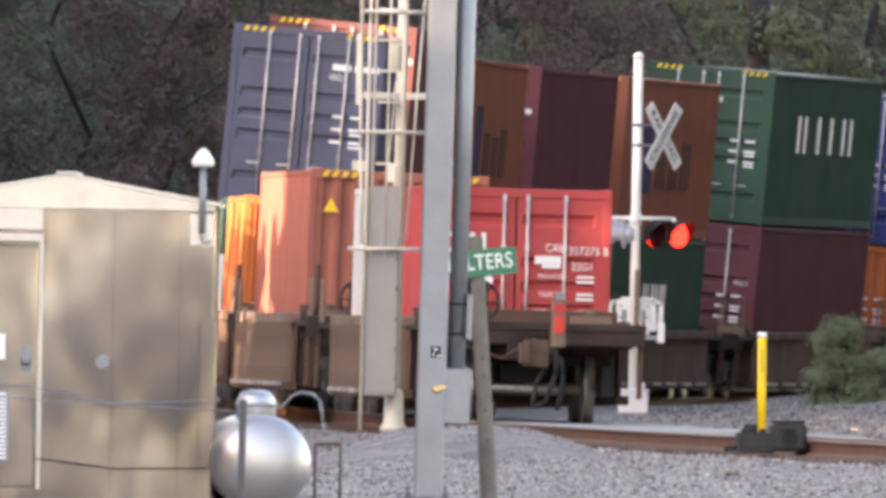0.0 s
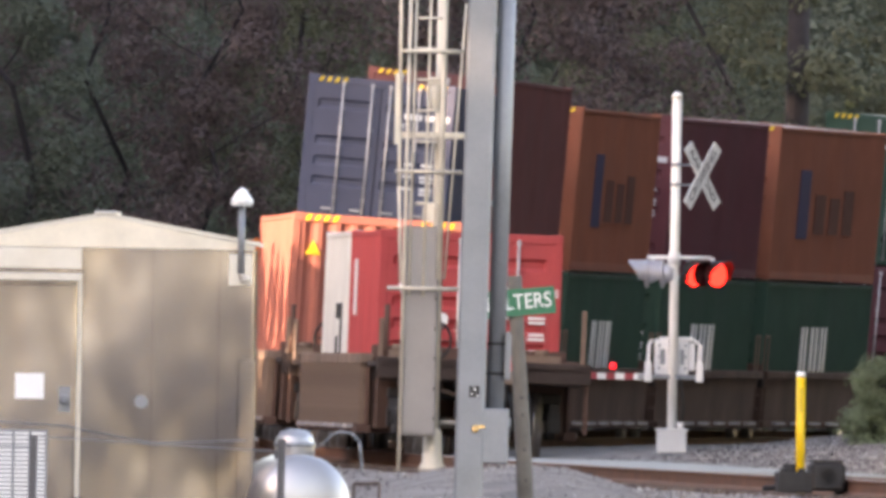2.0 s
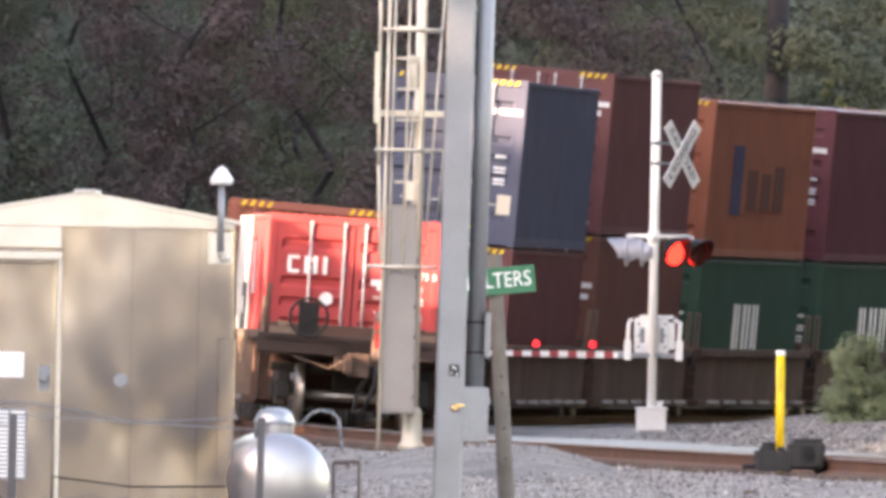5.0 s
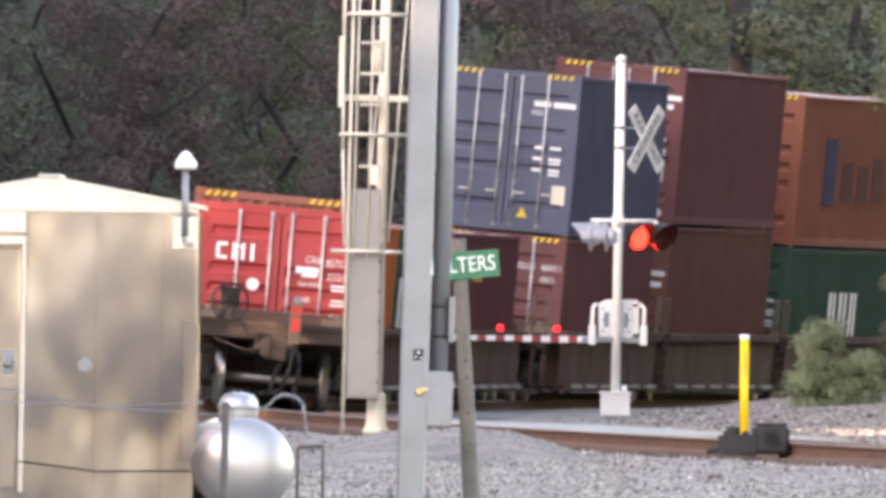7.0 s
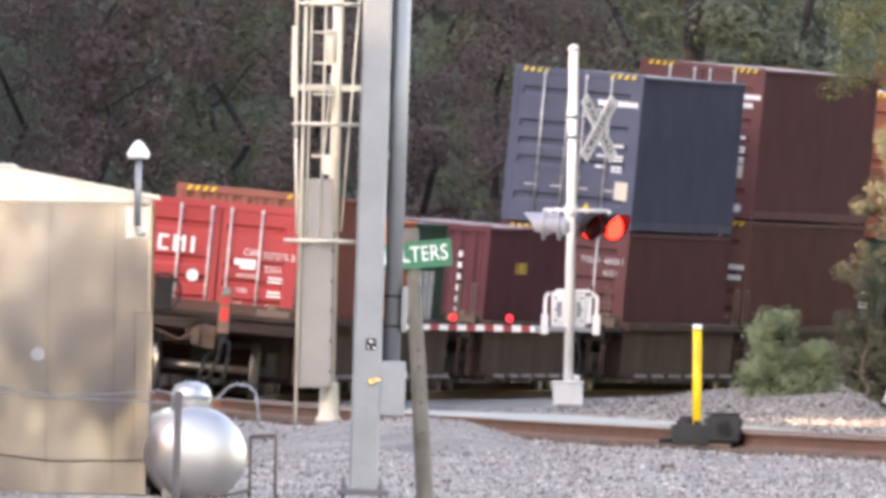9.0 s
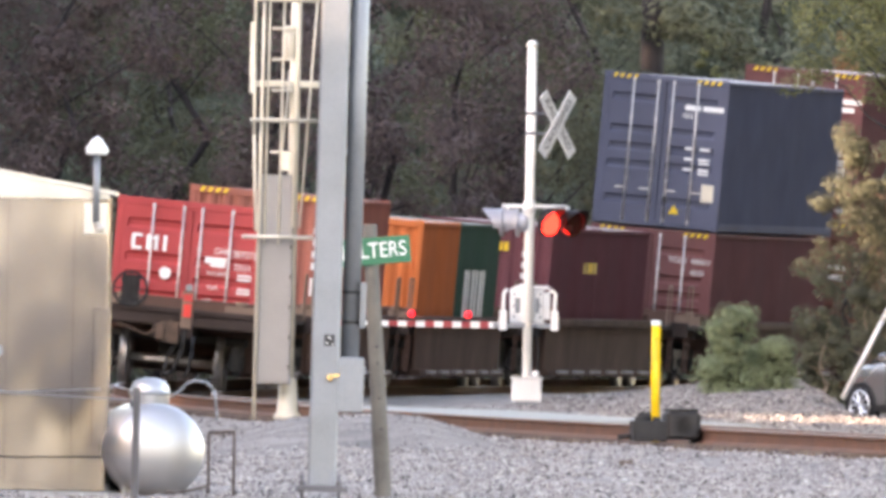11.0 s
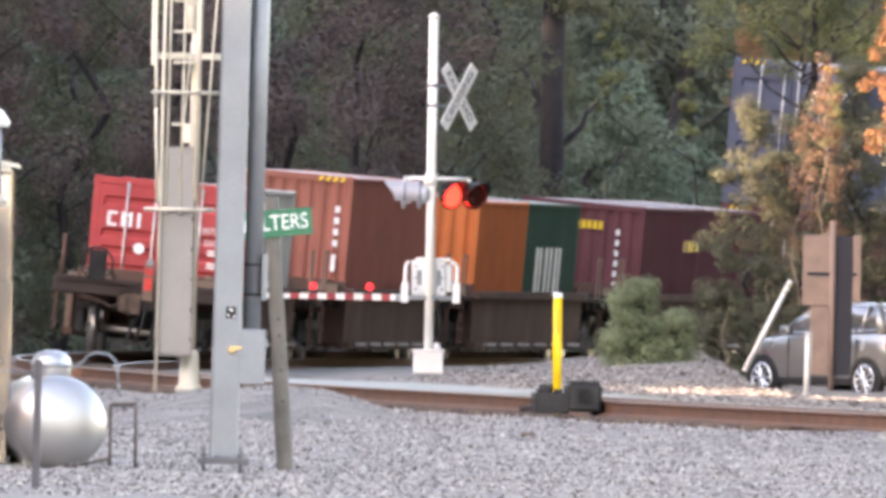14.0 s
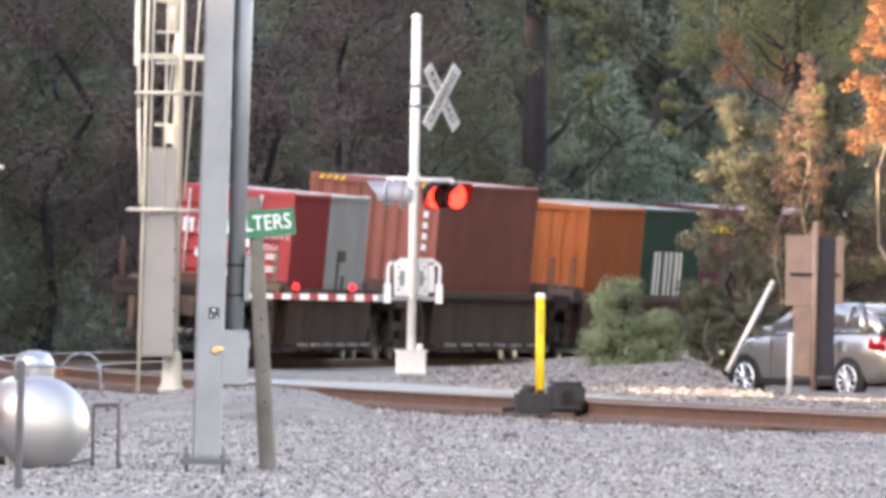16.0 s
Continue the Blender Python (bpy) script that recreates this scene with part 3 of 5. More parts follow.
        cyl(bm, (-0.72 - c, y_rear - 0.02, 1.5 - s), (-0.72 + c, y_rear - 0.02, 1.5 + s), 0.012, 6)
    box(bm, -0.86, -0.58, y_rear + 0.02, y_rear + 0.25, 1.2, 1.72)
    part("hand_brake", bm, M_IRON, car, "dark hand-brake wheel and gear box", bevel=0.006)
    bm = new_bm()
    cyl(bm, (-1.3, y_rear + 0.1, 1.2), (-1.3, y_rear + 0.1, 1.95), 0.035, 8)
    part("corner_post", bm, M_WELL, car)
    return car


M_COUPLER = mat("rusty_coupler", (0.11, 0.07, 0.05), 0.7, 0.3, var=0.4, scale=6, bump=0.01)


def tail_device(car, y):
    bm = new_bm()
    box(bm, 0.16, 0.34, y - 0.95, y - 0.75, 0.95, 1.55)
    d = part("end_of_train_marker", bm, M_DECK, car, "grey end-of-train device with red reflective panel", bevel=0.02)
    part("red_panel", box(new_bm(), 0.185, 0.315, y - 0.965, y - 0.955, 1.13, 1.34), M_EOT, d, "bright red reflective panel")
    part("red_panel", box(new_bm(), 0.175, 0.325, y - 0.965, y - 0.955, 1.38, 1.50), M_RED, d, "dull red upper panel")
    bm = new_bm()
    tube(bm, [(0.25, y - 0.85, 0.95), (0.22, y - 0.9, 0.6), (0.1, y - 0.85, 0.25), (-0.05, y - 0.8, 0.2), (0.0, y - 0.7, 0.5), (0.2, y - 0.6, 0.85)], 0.028, 8)
    part("air_hose", bm, M_RUBBER, d, "black looped air hose")
    part("lamp", cyl(new_bm(), (0.25, y - 0.96, 1.6), (0.25, y - 0.82, 1.6), 0.06, 12), M_GALV, d)


RED, WHITEG, BRICK, ORANGE = (0.50, 0.085, 0.085), (0.62, 0.62, 0.58), (0.39, 0.14, 0.105), (0.60, 0.17, 0.06)
GREEN, MAROON, BROWN, BLUE = (0.05, 0.105, 0.075), (0.165, 0.06, 0.068), (0.19, 0.08, 0.078), (0.12, 0.13, 0.18)
DOORLINES = (("#", 0.55, 1.55, 0.05, 0.16), ("#", 0.85, 1.55, 0.05, 0.2), ("#", 0.55, 1.35, 0.05, 0.18), ("#", 0.85, 1.35, 0.05, 0.22), ("#", 0.55, 1.15, 0.05, 0.2), ("#", 0.85, 1.15, 0.05, 0.2), ("#", 0.85, 1.08, 0.04, 0.2), ("#", 0.85, 1.28, 0.04, 0.2))


def number(a, b, c):
    return ((a, 0.52, 2.02, 0.15, 0.34), (b, 0.97, 2.02, 0.15, 0.36), (c, 0.92, 1.80, 0.14, 0.26))


RED_MARKS = ((("357275 8"), 0.93, 1.80, 0.15, 0.50), ("CAIU", 0.52, 1.83, 0.15, 0.26), ("22G1", 0.86, 1.60, 0.14, 0.26), ("MAX.GROSS", 0.47, 1.47, 0.09, 0.34), ("TARE", 0.40, 1.24, 0.10, 0.18), ("NET", 0.34, 1.02, 0.10, 0.14),
             ("#", 0.90, 1.47, 0.035, 0.22), ("#", 0.90, 1.41, 0.035, 0.22), ("#", 0.90, 1.25, 0.035, 0.2), ("#", 0.90, 1.19, 0.035, 0.22), ("#", 0.90, 1.03, 0.035, 0.22), ("#", 0.90, 0.98, 0.035, 0.22),
             ("#", 0.42, 1.68, 0.10, 0.34), ("#", 0.46, 1.60, 0.05, 0.24), ("@", -0.37, 1.41, 0.095, 0),
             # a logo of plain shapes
             ("#", -0.86, 1.98, 0.05, 0.16), ("#", -0.86, 1.78, 0.05, 0.16), ("#", -0.92, 1.88, 0.16, 0.06), ("#", -0.68, 1.88, 0.25, 0.06), ("#", -0.62, 1.95, 0.05, 0.12), ("#", -0.55, 1.88, 0.25, 0.06), ("#", -0.41, 1.88, 0.25, 0.06))
SIDE_LETTERS = tuple((sx, y, y + 0.16, 0.9, 1.75, M_WHITE) for sx in (-1, 1) for y in (-1.6, -1.2, -0.5, 0.0, 0.6, 1.0))
SIDE_BLUE = tuple((sx, y, y + d, z0, z1, material) for sx in (-1, 1) for y, d, z0, z1, material in ((-3.4, 1.2, 0.8, 2.1, M_BLUELOGO), (-1.5, 1.2, 0.9, 1.65, M_DARKLOGO), (0.2, 1.1, 0.9, 1.6, M_DARKLOGO), (1.8, 1.1, 0.9, 1.75, M_DARKLOGO)))
SIDE_G = tuple((sx, y, y + d, z0, z1, M_BLACK) for sx in (-1, 1) for y, d, z0, z1 in ((-1.2, 0.25, 0.7, 1.5), (-1.2, 1.2, 1.4, 1.6), (-1.2, 1.2, 0.6, 0.8), (-0.3, 0.3, 0.7, 1.15)))
YTEXT = tuple((sx, y, y + 0.22, 1.75, 1.95, M_HAZ) for sx in (1,) for y in (-4.6, -4.2, -3.8, -3.4))

# rear of each box behind the tail's rear, its level, size and looks
LOAD = (
    (0.45, 0, 6.06, 2.59, "red", RED, "bright red container with white door markings", RED_MARKS, False, ((-1, 1.75, 2.05, 1.45, 2.2, M_WHITE),)),
    (6.57, 0, 6.06, 2.59, "pale_grey", WHITEG, "pale grey container with a dark logo", DOORLINES, False, SIDE_G),
    (22.7, 0, 12.19, 2.90, "brick", BRICK, "orange-brown high-cube container in the well", (("^", -0.92, 2.4, 0.11, 0), ("#", 0.98, 2.3, 0.12, 0.09), ("#", 0.98, 2.1, 0.12, 0.09), ("#", 0.98, 1.9, 0.12, 0.09), ("#", 0.98, 1.7, 0.12, 0.09), ("#", 0.98, 1.35, 0.3, 0.08)), True, ()),
    (40.9, 0, 6.06, 2.59, "orange", ORANGE, "plain orange container low in the well", (), False, ()),
    (47.02, 0, 6.06, 2.59, "green", GREEN, "dark green container with large white letters", DOORLINES, False, SIDE_LETTERS),
    (60.4, 0, 6.06, 2.59, "maroon", MAROON, "dark red container with a yellow word on it", (("w", 0.16, 2.16, 0.16, 0.56),) + tuple(("#", 0.72, 2.05 - 0.2 * i, 0.11, 0.07) for i in range(6)), False, ()),
    (66.52, 0, 6.06, 2.59, "maroon", MAROON, "dark red container with yellow letters on its side", (), False, YTEXT),
    (80.35, 0, 12.19, 2.59, "brown", BROWN, "brown-red container under a blue one", number("TCLU", "466502 3", "42G1"), True, ()),
    (94.75, 0, 12.19, 2.90, "rust", (0.20, 0.09, 0.07), "rust-brown container under another", (("#", 0.95, 2.0, 0.1, 0.4), ("#", 0.95, 1.8, 0.1, 0.3)), True, ()),
    (109.35, 0, 12.19, 2.59, "green", GREEN, "dark green container under an orange one", DOORLINES, False, SIDE_LETTERS),
    (123.9, 0, 12.19, 2.59, "green", GREEN, "dark green container under a dark red one", DOORLINES, False, SIDE_LETTERS),
    (137.7, 0, 12.19, 2.59, "green", GREEN, "dark green container low in the well", DOORLINES, False, SIDE_LETTERS),
    (156.5, 0, 12.19, 2.90, "maroon", MAROON, "dark red container under a green one", number("####", "######", "42G1")[2:] + DOORLINES, False, ()),
    (172.3, 0, 12.19, 2.59, "orange", ORANGE, "orange container under a blue one", DOORLINES, False, ()),
    (80.35, 1, 12.19, 2.90, "blue", BLUE, "blue high-cube container with white data lines", (("y", 0.97, 0.72, 0.34, 0.24), ("^", 0.35, 0.36, 0.1, 0), ("#", 0.55, 2.33, 0.10, 0.3), ("#", 0.95, 2.33, 0.10, 0.4), ("45G1", 0.5, 2.17, 0.14, 0.26)) + DOORLINES, True, ()),
    (94.75, 1, 12.19, 2.90, "rust_red", (0.20, 0.085, 0.082), "rust-red high-cube container on top", (("#", 0.97, 2.33, 0.1, 0.4), ("#", 0.9, 2.17, 0.1, 0.26), ("y", 0.85, 0.9, 0.25, 0.2), ("@", 0.9, 0.2, 0.08, 0)) + DOORLINES, True, ()),
    (109.35, 1, 12.19, 2.90, "hub_orange", (0.36, 0.128, 0.08), "orange container with a large dark blue logo", (), True, SIDE_BLUE),
    (123.9, 1, 12.19, 2.90, "maroon", MAROON, "dark red container stacked on a green one", (("#", 0.9, 2.1, 0.1, 0.4),) + DOORLINES, False, ()),
    (137.7, 1, 12.19, 2.90, "hub_orange", (0.36, 0.128, 0.08), "orange container with a large dark blue logo", (), True, SIDE_BLUE),
    (156.5, 1, 12.19, 2.90, "green", GREEN, "green high-cube container with white side letters", DOORLINES + (("#", 0.0, 2.3, 0.1, 0.5),), True, tuple((1, y, y + 0.22, 1.4, 2.1, M_WHITE) for y in (-3.0, -2.3, -0.8, 0.6, 2.0, 2.8))),
    (172.3, 1, 12.19, 2.90, "violet_blue", (0.06, 0.07, 0.22), "deep blue high-cube container on top", DOORLINES, False, ()),
)
# well cars: centre of the well behind the tail's rear, end to end, length of the well, trucks
WELLS = (
    (6.54, -9.5, 10.4, 12.6, True, (True, True)), (28.8, -10.5, 8.4, 12.6, False, (True, True)), (46.99, -8.4, 9.1, 12.6, False, (True, True)), (66.48, -9.0, 9.3, 12.6, False, (True, True)),
    (86.45, -9.3, 7.2, 12.6, False, (True, False)), (100.85, -7.1, 7.2, 12.6, False, (True, False)), (115.45, -7.3, 7.2, 12.6, False, (True, False)), (130.0, -7.3, 6.9, 12.6, False, (True, False)), (143.8, -6.8, 8.7, 12.6, False, (True, True)),
    (162.6, -8.7, 7.9, 12.6, False, (True, False)), (178.4, -7.8, 9.0, 12.6, False, (True, True)),
)
LOW = {}
RIDERS = []
for start, level, length, height, key, col, label, marks, hazard, sides in LOAD:
    ob = container(length, height, key, col, label, marks, hazard, sides, doors=key not in ("brick", "orange") and start not in (60.4, 66.52))
    if level == 0:
        LOW[start] = height
    RIDERS.append((ob, start + length / 2, 0.38 if level == 0 else 0.40 + LOW[start]))
for centre, rear, front, well, last, trucks in WELLS:
    car = well_car(rear, front, well, "brown articulated well car with ribbed steel sides" if not last else "last brown well car carrying a tail marker", last, trucks)
    if last:
        tail_device(car, rear)
    RIDERS.append((car, centre, 0.0))


# ---- the crossing signal beyond the track ----
UNLIT_DISC = []
M_LENSDARK = mat("unlit_dark_lens", (0.05, 0.008, 0.008), 0.25, var=0.1, bump=0)


def crossing_signal(x, y, z):
    ob = thing("crossing_signal", pose(x, y, z), "silver level-crossing signal mast with crossbuck, flashing lamps and lowered gate", "crossing signal")
    mast = new_bm()
    cyl(mast, (0, 0, 0.2), (0, 0, 5.72), 0.075, 16)
    lathe(mast, [(0.09, 5.70), (0.085, 5.76), (0.03, 5.80)], n=16)
    part("mast", mast, M_MAST, ob, "pale silver-painted steel mast")
    bm = new_bm()
    box(bm, -0.24, 0.24, -0.2, 0.2, 0.05, 0.42)
    box(bm, -0.27, 0.27, -0.23, 0.23, 0.40, 0.44)
    base = part("junction_box", bm, M_WPAINT, ob, "white junction box round the foot", bevel=0.02)
    bm = new_bm()
    box(bm, -0.17, 0.17, -0.17, 0.17, 0.0, 0.06)
    for a in (-0.13, 0.13):
        for b in (-0.13, 0.13):
            cyl(bm, (a, b, 0), (a, b, 0.12), 0.02, 6)
    part("foot_plate", bm, M_GALV, base)
    bm = new_bm()
    cyl(bm, (0.14, -0.1, 0.44), (0.14, -0.1, 0.54), 0.05, 10)
    part("vent_cap", bm, M_WPAINT, base)
    bm = new_bm()
    tube(bm, [(0.16, -0.08, 0.5), (0.18, -0.1, 0.8), (0.15, -0.1, 1.1), (0.12, -0.1, 1.25)], 0.018, 6)
    part("cable", bm, M_RUBBER, ob, "black cable from box to gate drive")
    # gate drive with its counterweight arms
    bm = new_bm()
    box(bm, -0.29, 0.26, 0.10, 0.52, 1.30, 1.86)
    box(bm, -0.22, 0.34, 0.08, 0.54, 1.84, 1.90)
    box(bm, 0.26, 0.36, 0.14, 0.46, 1.36, 1.80)
    box(bm, -0.12, 0.12, 0.06, 0.10, 1.40, 1.78)
    drive = part("gate_drive", bm, M_WPAINT, ob, "white cast gate drive housing", bevel=0.03)
    bm = new_bm()
    for px, pz in ((-0.22, 1.40), (0.20, 1.40), (-0.22, 1.76), (0.20, 1.76), (-0.22, 1.58), (0.20, 1.58)):
        cyl(bm, (px, 0.10, pz), (px, 0.075, pz), 0.022, 8)
    part("bolt_heads", bm, M_GALV, drive)
    for xa, xb in ((-0.2, -0.11), (0.11, 0.18)):
        part("cover_plate", box(new_bm(), xa, xb, 0.08, 0.10, 1.46, 1.70), M_GALV, drive)
    for side in (-0.40, 0.42):
        bm = new_bm()
        tube(bm, [(side, -0.05, 1.28), (side + 0.02, -0.05, 1.78), (side * 0.8, -0.05, 1.84)], 0.035, 8)
        box(bm, side - 0.05, side + 0.07, -0.1, 0.02, 1.18, 1.5)
        part("gate_bracket", bm, M_WPAINT, drive, "white gate support arm", bevel=0.01)
    bm = new_bm()
    box(bm, -0.55, 0.45, -0.06, 0.06, 1.22, 1.30)
    part("arm_adapter", bm, M_GALV, drive, bevel=0.01)
    # the lowered arm
    bm = new_bm()
    box(bm, -0.62, -0.42, -0.03, 0.03, 1.21, 1.31)
    arm = part("gate_arm", bm, M_WHITE, ob, "red and white striped gate arm, lowered")
    n = 18
    for i in range(n):
        a = -0.62 - 0.145 * (i + 1)
        k = 0.02 * (i / n)
        part("stripe", box(new_bm(), a, a + 0.145, -0.022, 0.022, 1.205 + k, 1.315 - k), M_ARMSTRIPE if i % 2 == 0 else M_WPAINT, arm)
    for lx in (-0.95, -1.85, -2.65):
        bm = new_bm()
        box(bm, lx - 0.05, lx + 0.05, -0.04, 0.04, 1.32, 1.36)
        lamp = part("arm_lamp", bm, M_BLACK, arm)
        bm = new_bm()
        lathe(bm, [(0.035, -0.06), (0.06, -0.05), (0.06, 0.05), (0.035, 0.06)], (lx, 0, 1.42), "y", 14)
        part("lens", bm, M_ARMRED, lamp, "small red lit lens")
    # cross arm with two pairs of lamps back to back
    bm = new_bm()
    cyl(bm, (-0.44, 0.05, 3.16), (0.58, -0.1, 3.16), 0.03, 10)
    cyl(bm, (0, 0, 3.05), (0, 0, 3.25), 0.095, 14)
    arm2 = part("lamp_arm", bm, M_WPAINT, ob, "pale pipe cross arm")
    for lx, facing, lit in ((-0.42, 1, False), (-0.17, 1, False), (0.30, -1, True), (0.66, -1, False)):
        d = Vector((0.62, -0.78, 0)) if facing < 0 else Vector((-0.985, 0.17, 0))
        c = Vector((lx, 0, 2.90))
        bm = new_bm()
        cyl(bm, c, c + d * 0.03, 0.225, 24)
        back = part("background", bm, M_BLACK if facing < 0 else M_LAMPBACK, arm2, "round lamp background")
        bm = new_bm()
        cyl(bm, c - d * 0.16, c - d * 0.0, 0.10, 18, 0.17)
        part("lamp_body", bm, M_LAMPBACK, back, "silver lamp housing")
        bm = new_bm()
        cyl(bm, c + d * 0.035, c + d * 0.06, 0.195, 20, 0.15)
        part("lens", bm, M_LAMPRED if facing < 0 else M_LENSOFF, back, "lit red lens" if facing < 0 else "red lens")
        bm = new_bm()
        u = d.cross(Vector((0, 0, 1))).normalized()
        prev = None
        for i in range(13):
            t = math.pi * (-0.15 + 1.3 * i / 12)
            e = u * math.cos(t) * 0.215 + Vector((0, 0, 1)) * math.sin(t) * 0.215
            cur = (bm.verts.new(c + e + d * 0.03), bm.verts.new(c + e + d * (0.13 + 0.2 * max(0, math.sin(t)))))
            if prev:
                bm.faces.new((prev[0], cur[0], cur[1], prev[1]))
            prev = cur
        bmesh.ops.solidify(bm, geom=bm.faces[:], thickness=0.008)
        part("visor", bm, M_BLACK if facing < 0 else M_LAMPBACK, back, "lamp visor")
        bm = new_bm()
        cyl(bm, c - d * 0.08 + Vector((0, 0, 0.1)), c - d * 0.08 + Vector((0, 0, 0.27)), 0.025, 8)
        part("hanger", bm, M_WPAINT, back)
    # both lenses always glow; one added dark disc covers them in turn, to look unlit
    c = (Vector((0.30, 0, 2.90)), Vector((0.66, 0, 2.90)))
    d = Vector((0.62, -0.78, 0)) * 0.064
    sh = part("blinker", cyl(new_bm(), (0, 0, 0), d * 0.1, 0.20, 20), M_LENSDARK, arm2, "added dark disc that makes one lens look unlit")
    UNLIT_DISC.append((sh, c[0] + d, c[1] + d))
    # crossbuck
    for sign, word in ((1, "CROSSING"), (-1, "RAILROAD")):
        m = pose(0.42, -0.08 if sign > 0 else -0.055, 4.47, 0, 0, 50) @ pose(0, 0, 0, 0, -sign * 52, 0)
        bm = new_bm()
        box(bm, -0.61, 0.61, -0.008, 0.008, -0.115, 0.115)
        blade = part("crossbuck_blade", bm, M_WHITE, ob, "white crossbuck blade with black letters", bevel=0.004, m=m)
        lettering(word, 0.155, M_BLACK, blade, pose(0, -0.010, 0, 90, 0, 0), width=0.98, depth=0.002)
    for zz in (4.3, 4.62):
        bm = new_bm()
        cyl(bm, (0, 0, zz), (0, 0, zz + 0.05), 0.09, 14)
        tube(bm, [(0.06, -0.03, zz + 0.02), (0.22, -0.05, zz + 0.02), (0.38, -0.03, zz + 0.06 if zz < 4.5 else zz - 0.04)], 0.018, 6)
        part("sign_clamp", bm, M_GALV, ob, "steel clamp with a bracket arm")


M_LAMPBACK = mat("silver_lamp_paint", (0.55, 0.56, 0.60), 0.4, 0.4, var=0.1, bump=0.002)
crossing_signal(2.03, 405.0, -0.19)


# ---- the equipment hut ----
def hut():
    x1, y0, zb, ze = -2.55, 222.0, -0.40, 2.17
    x0, y1 = x1 - 2.62, y0 + 2.6
    xm, zr = -3.86, 2.43
    ob = thing("equipment_hut", pose(0, 0, 0), "weathered aluminium railway equipment hut with a low gabled roof", "hut")
    bm = new_bm()
    v = [bm.verts.new((x, y, z)) for y in (y0, y1) for x, z in ((x0, zb), (x1, zb), (x1, ze), (xm, zr - 0.05), (x0, ze))]
    bm.faces.new(v[:5])
    bm.faces.new(v[:4:-1])
    for i in range(5):
        j = (i + 1) % 5
        bm.faces.new((v[j], v[i], v[i + 5], v[j + 5]))
    part("shell", bm, M_ALU, ob, "mottled bare aluminium walls", bevel=0.012)
    for a, b in ((xm, x1 + 0.05), (xm, x0 - 0.05)):
        bm = new_bm()
        za, zb2 = zr, ze + 0.02
        vv = [bm.verts.new((x, y, z)) for y in (y0 - 0.018, y1 + 0.05) for x, z in ((a, za), (b, zb2), (b, zb2 + 0.035), (a, za + 0.035))]
        bm.faces.new(vv[:4]), bm.faces.new(vv[:3:-1])
        for i in range(4):
            j = (i + 1) % 4
            bm.faces.new((vv[j], vv[i], vv[i + 4], vv[j + 4]))
        part("roof_panel", bm, M_ALU2, ob, "pale metal roof panel")
    part("ridge_cap", box(new_bm(), xm - 0.1, xm + 0.1, y0 - 0.04, y1 + 0.06, zr + 0.015, zr + 0.05), M_ALU2, ob, bevel=0.01)
    bm = new_bm()
    v = [bm.verts.new((x, y, z)) for y in (y0 - 0.012, y0 - 0.003) for x, z in ((x0 + 0.0, ze - 0.012), (x0, ze + 0.021), (xm, zr - 0.001), (x1, ze + 0.021), (x1, ze - 0.012))[::-1]]
    bm.faces.new(v[:5]), bm.faces.new(v[:4:-1])
    for i in range(5):
        j = (i + 1) % 5
        bm.faces.new((v[j], v[i], v[i + 5], v[j + 5]))
    bmesh.ops.recalc_face_normals(bm, faces=bm.faces[:])
    part("gable", bm, M_CREAM, ob, "pale cream gable panel")
    # front panels and seams
    for a, b in ((-4.04, -3.44), (-3.43, -2.86), (-2.85, -2.56)):
        bm = new_bm()
        box(bm, a, b, y0 - 0.012, y0 - 0.002, zb + 0.08, ze - 0.03)
        part("wall_sheet", bm, M_ALU, ob, bevel=0.003)
    part("header", box(new_bm(), x0 + 0.1, -4.06, y0 - 0.018, y0 - 0.002, 1.97, ze - 0.02), M_ALU2, ob, "pale strip over the door")
    bm = new_bm()
    box(bm, x0 + 0.14, -4.10, y0 - 0.05, y0 - 0.004, zb + 0.12, 1.83)
    door = part("door", bm, M_ALU, ob, "closed aluminium door", bevel=0.012)
    bm = new_bm()
    box(bm, x0 + 0.08, -4.05, y0 - 0.07, y0 - 0.004, 1.86, 1.93)
    box(bm, -4.09, -4.05, y0 - 0.03, y0 - 0.004, zb + 0.1, 1.86)
    part("door_frame", bm, M_ALU2, ob, bevel=0.006)
    bm = new_bm()
    lathe(bm, [(0.03, 0), (0.035, 0.04), (0.05, 0.05), (0.04, 0.1)], (-4.19, y0 - 0.15, 0.83), "y", 12)
    box(bm, -4.24, -4.14, y0 - 0.06, y0 - 0.045, 0.72, 0.94)
    part("handle", bm, M_GALV, door, "round steel door knob on a plate")
    part("notice", box(new_bm(), -4.62, -4.37, y0 - 0.064, y0 - 0.054, 0.83, 1.05), M_WHITE, door, "blank white notice")
    bm = new_bm()
    box(bm, -4.78, -4.33, y0 - 0.064, y0 - 0.052, -0.06, 0.56)
    louvre = part("louvre", bm, M_GALV, door, "white slotted ventilation louvre")
    for i in range(16):
        for k in range(3):
            part("slat", box(new_bm(), -4.76 + k * 0.145, -4.64 + k * 0.145, y0 - 0.075, y0 - 0.06, -0.04 + i * 0.037, -0.018 + i * 0.037), M_WHITE, louvre)
    for hz in (0.1, 0.9, 1.6):
        bm = new_bm()
        cyl(bm, (x0 + 0.13, y0 - 0.06, hz), (x0 + 0.13, y0 - 0.06, hz + 0.12), 0.02, 8)
        part("hinge", bm, M_GALV, door)
    bm = new_bm()
    lathe(bm, [(0.06, 0), (0.06, 0.03), (0.03, 0.05)], (-3.52, y0 - 0.06, 0.82), "y", 14)
    part("plug", bm, M_GALV, ob, "round blanking plug")
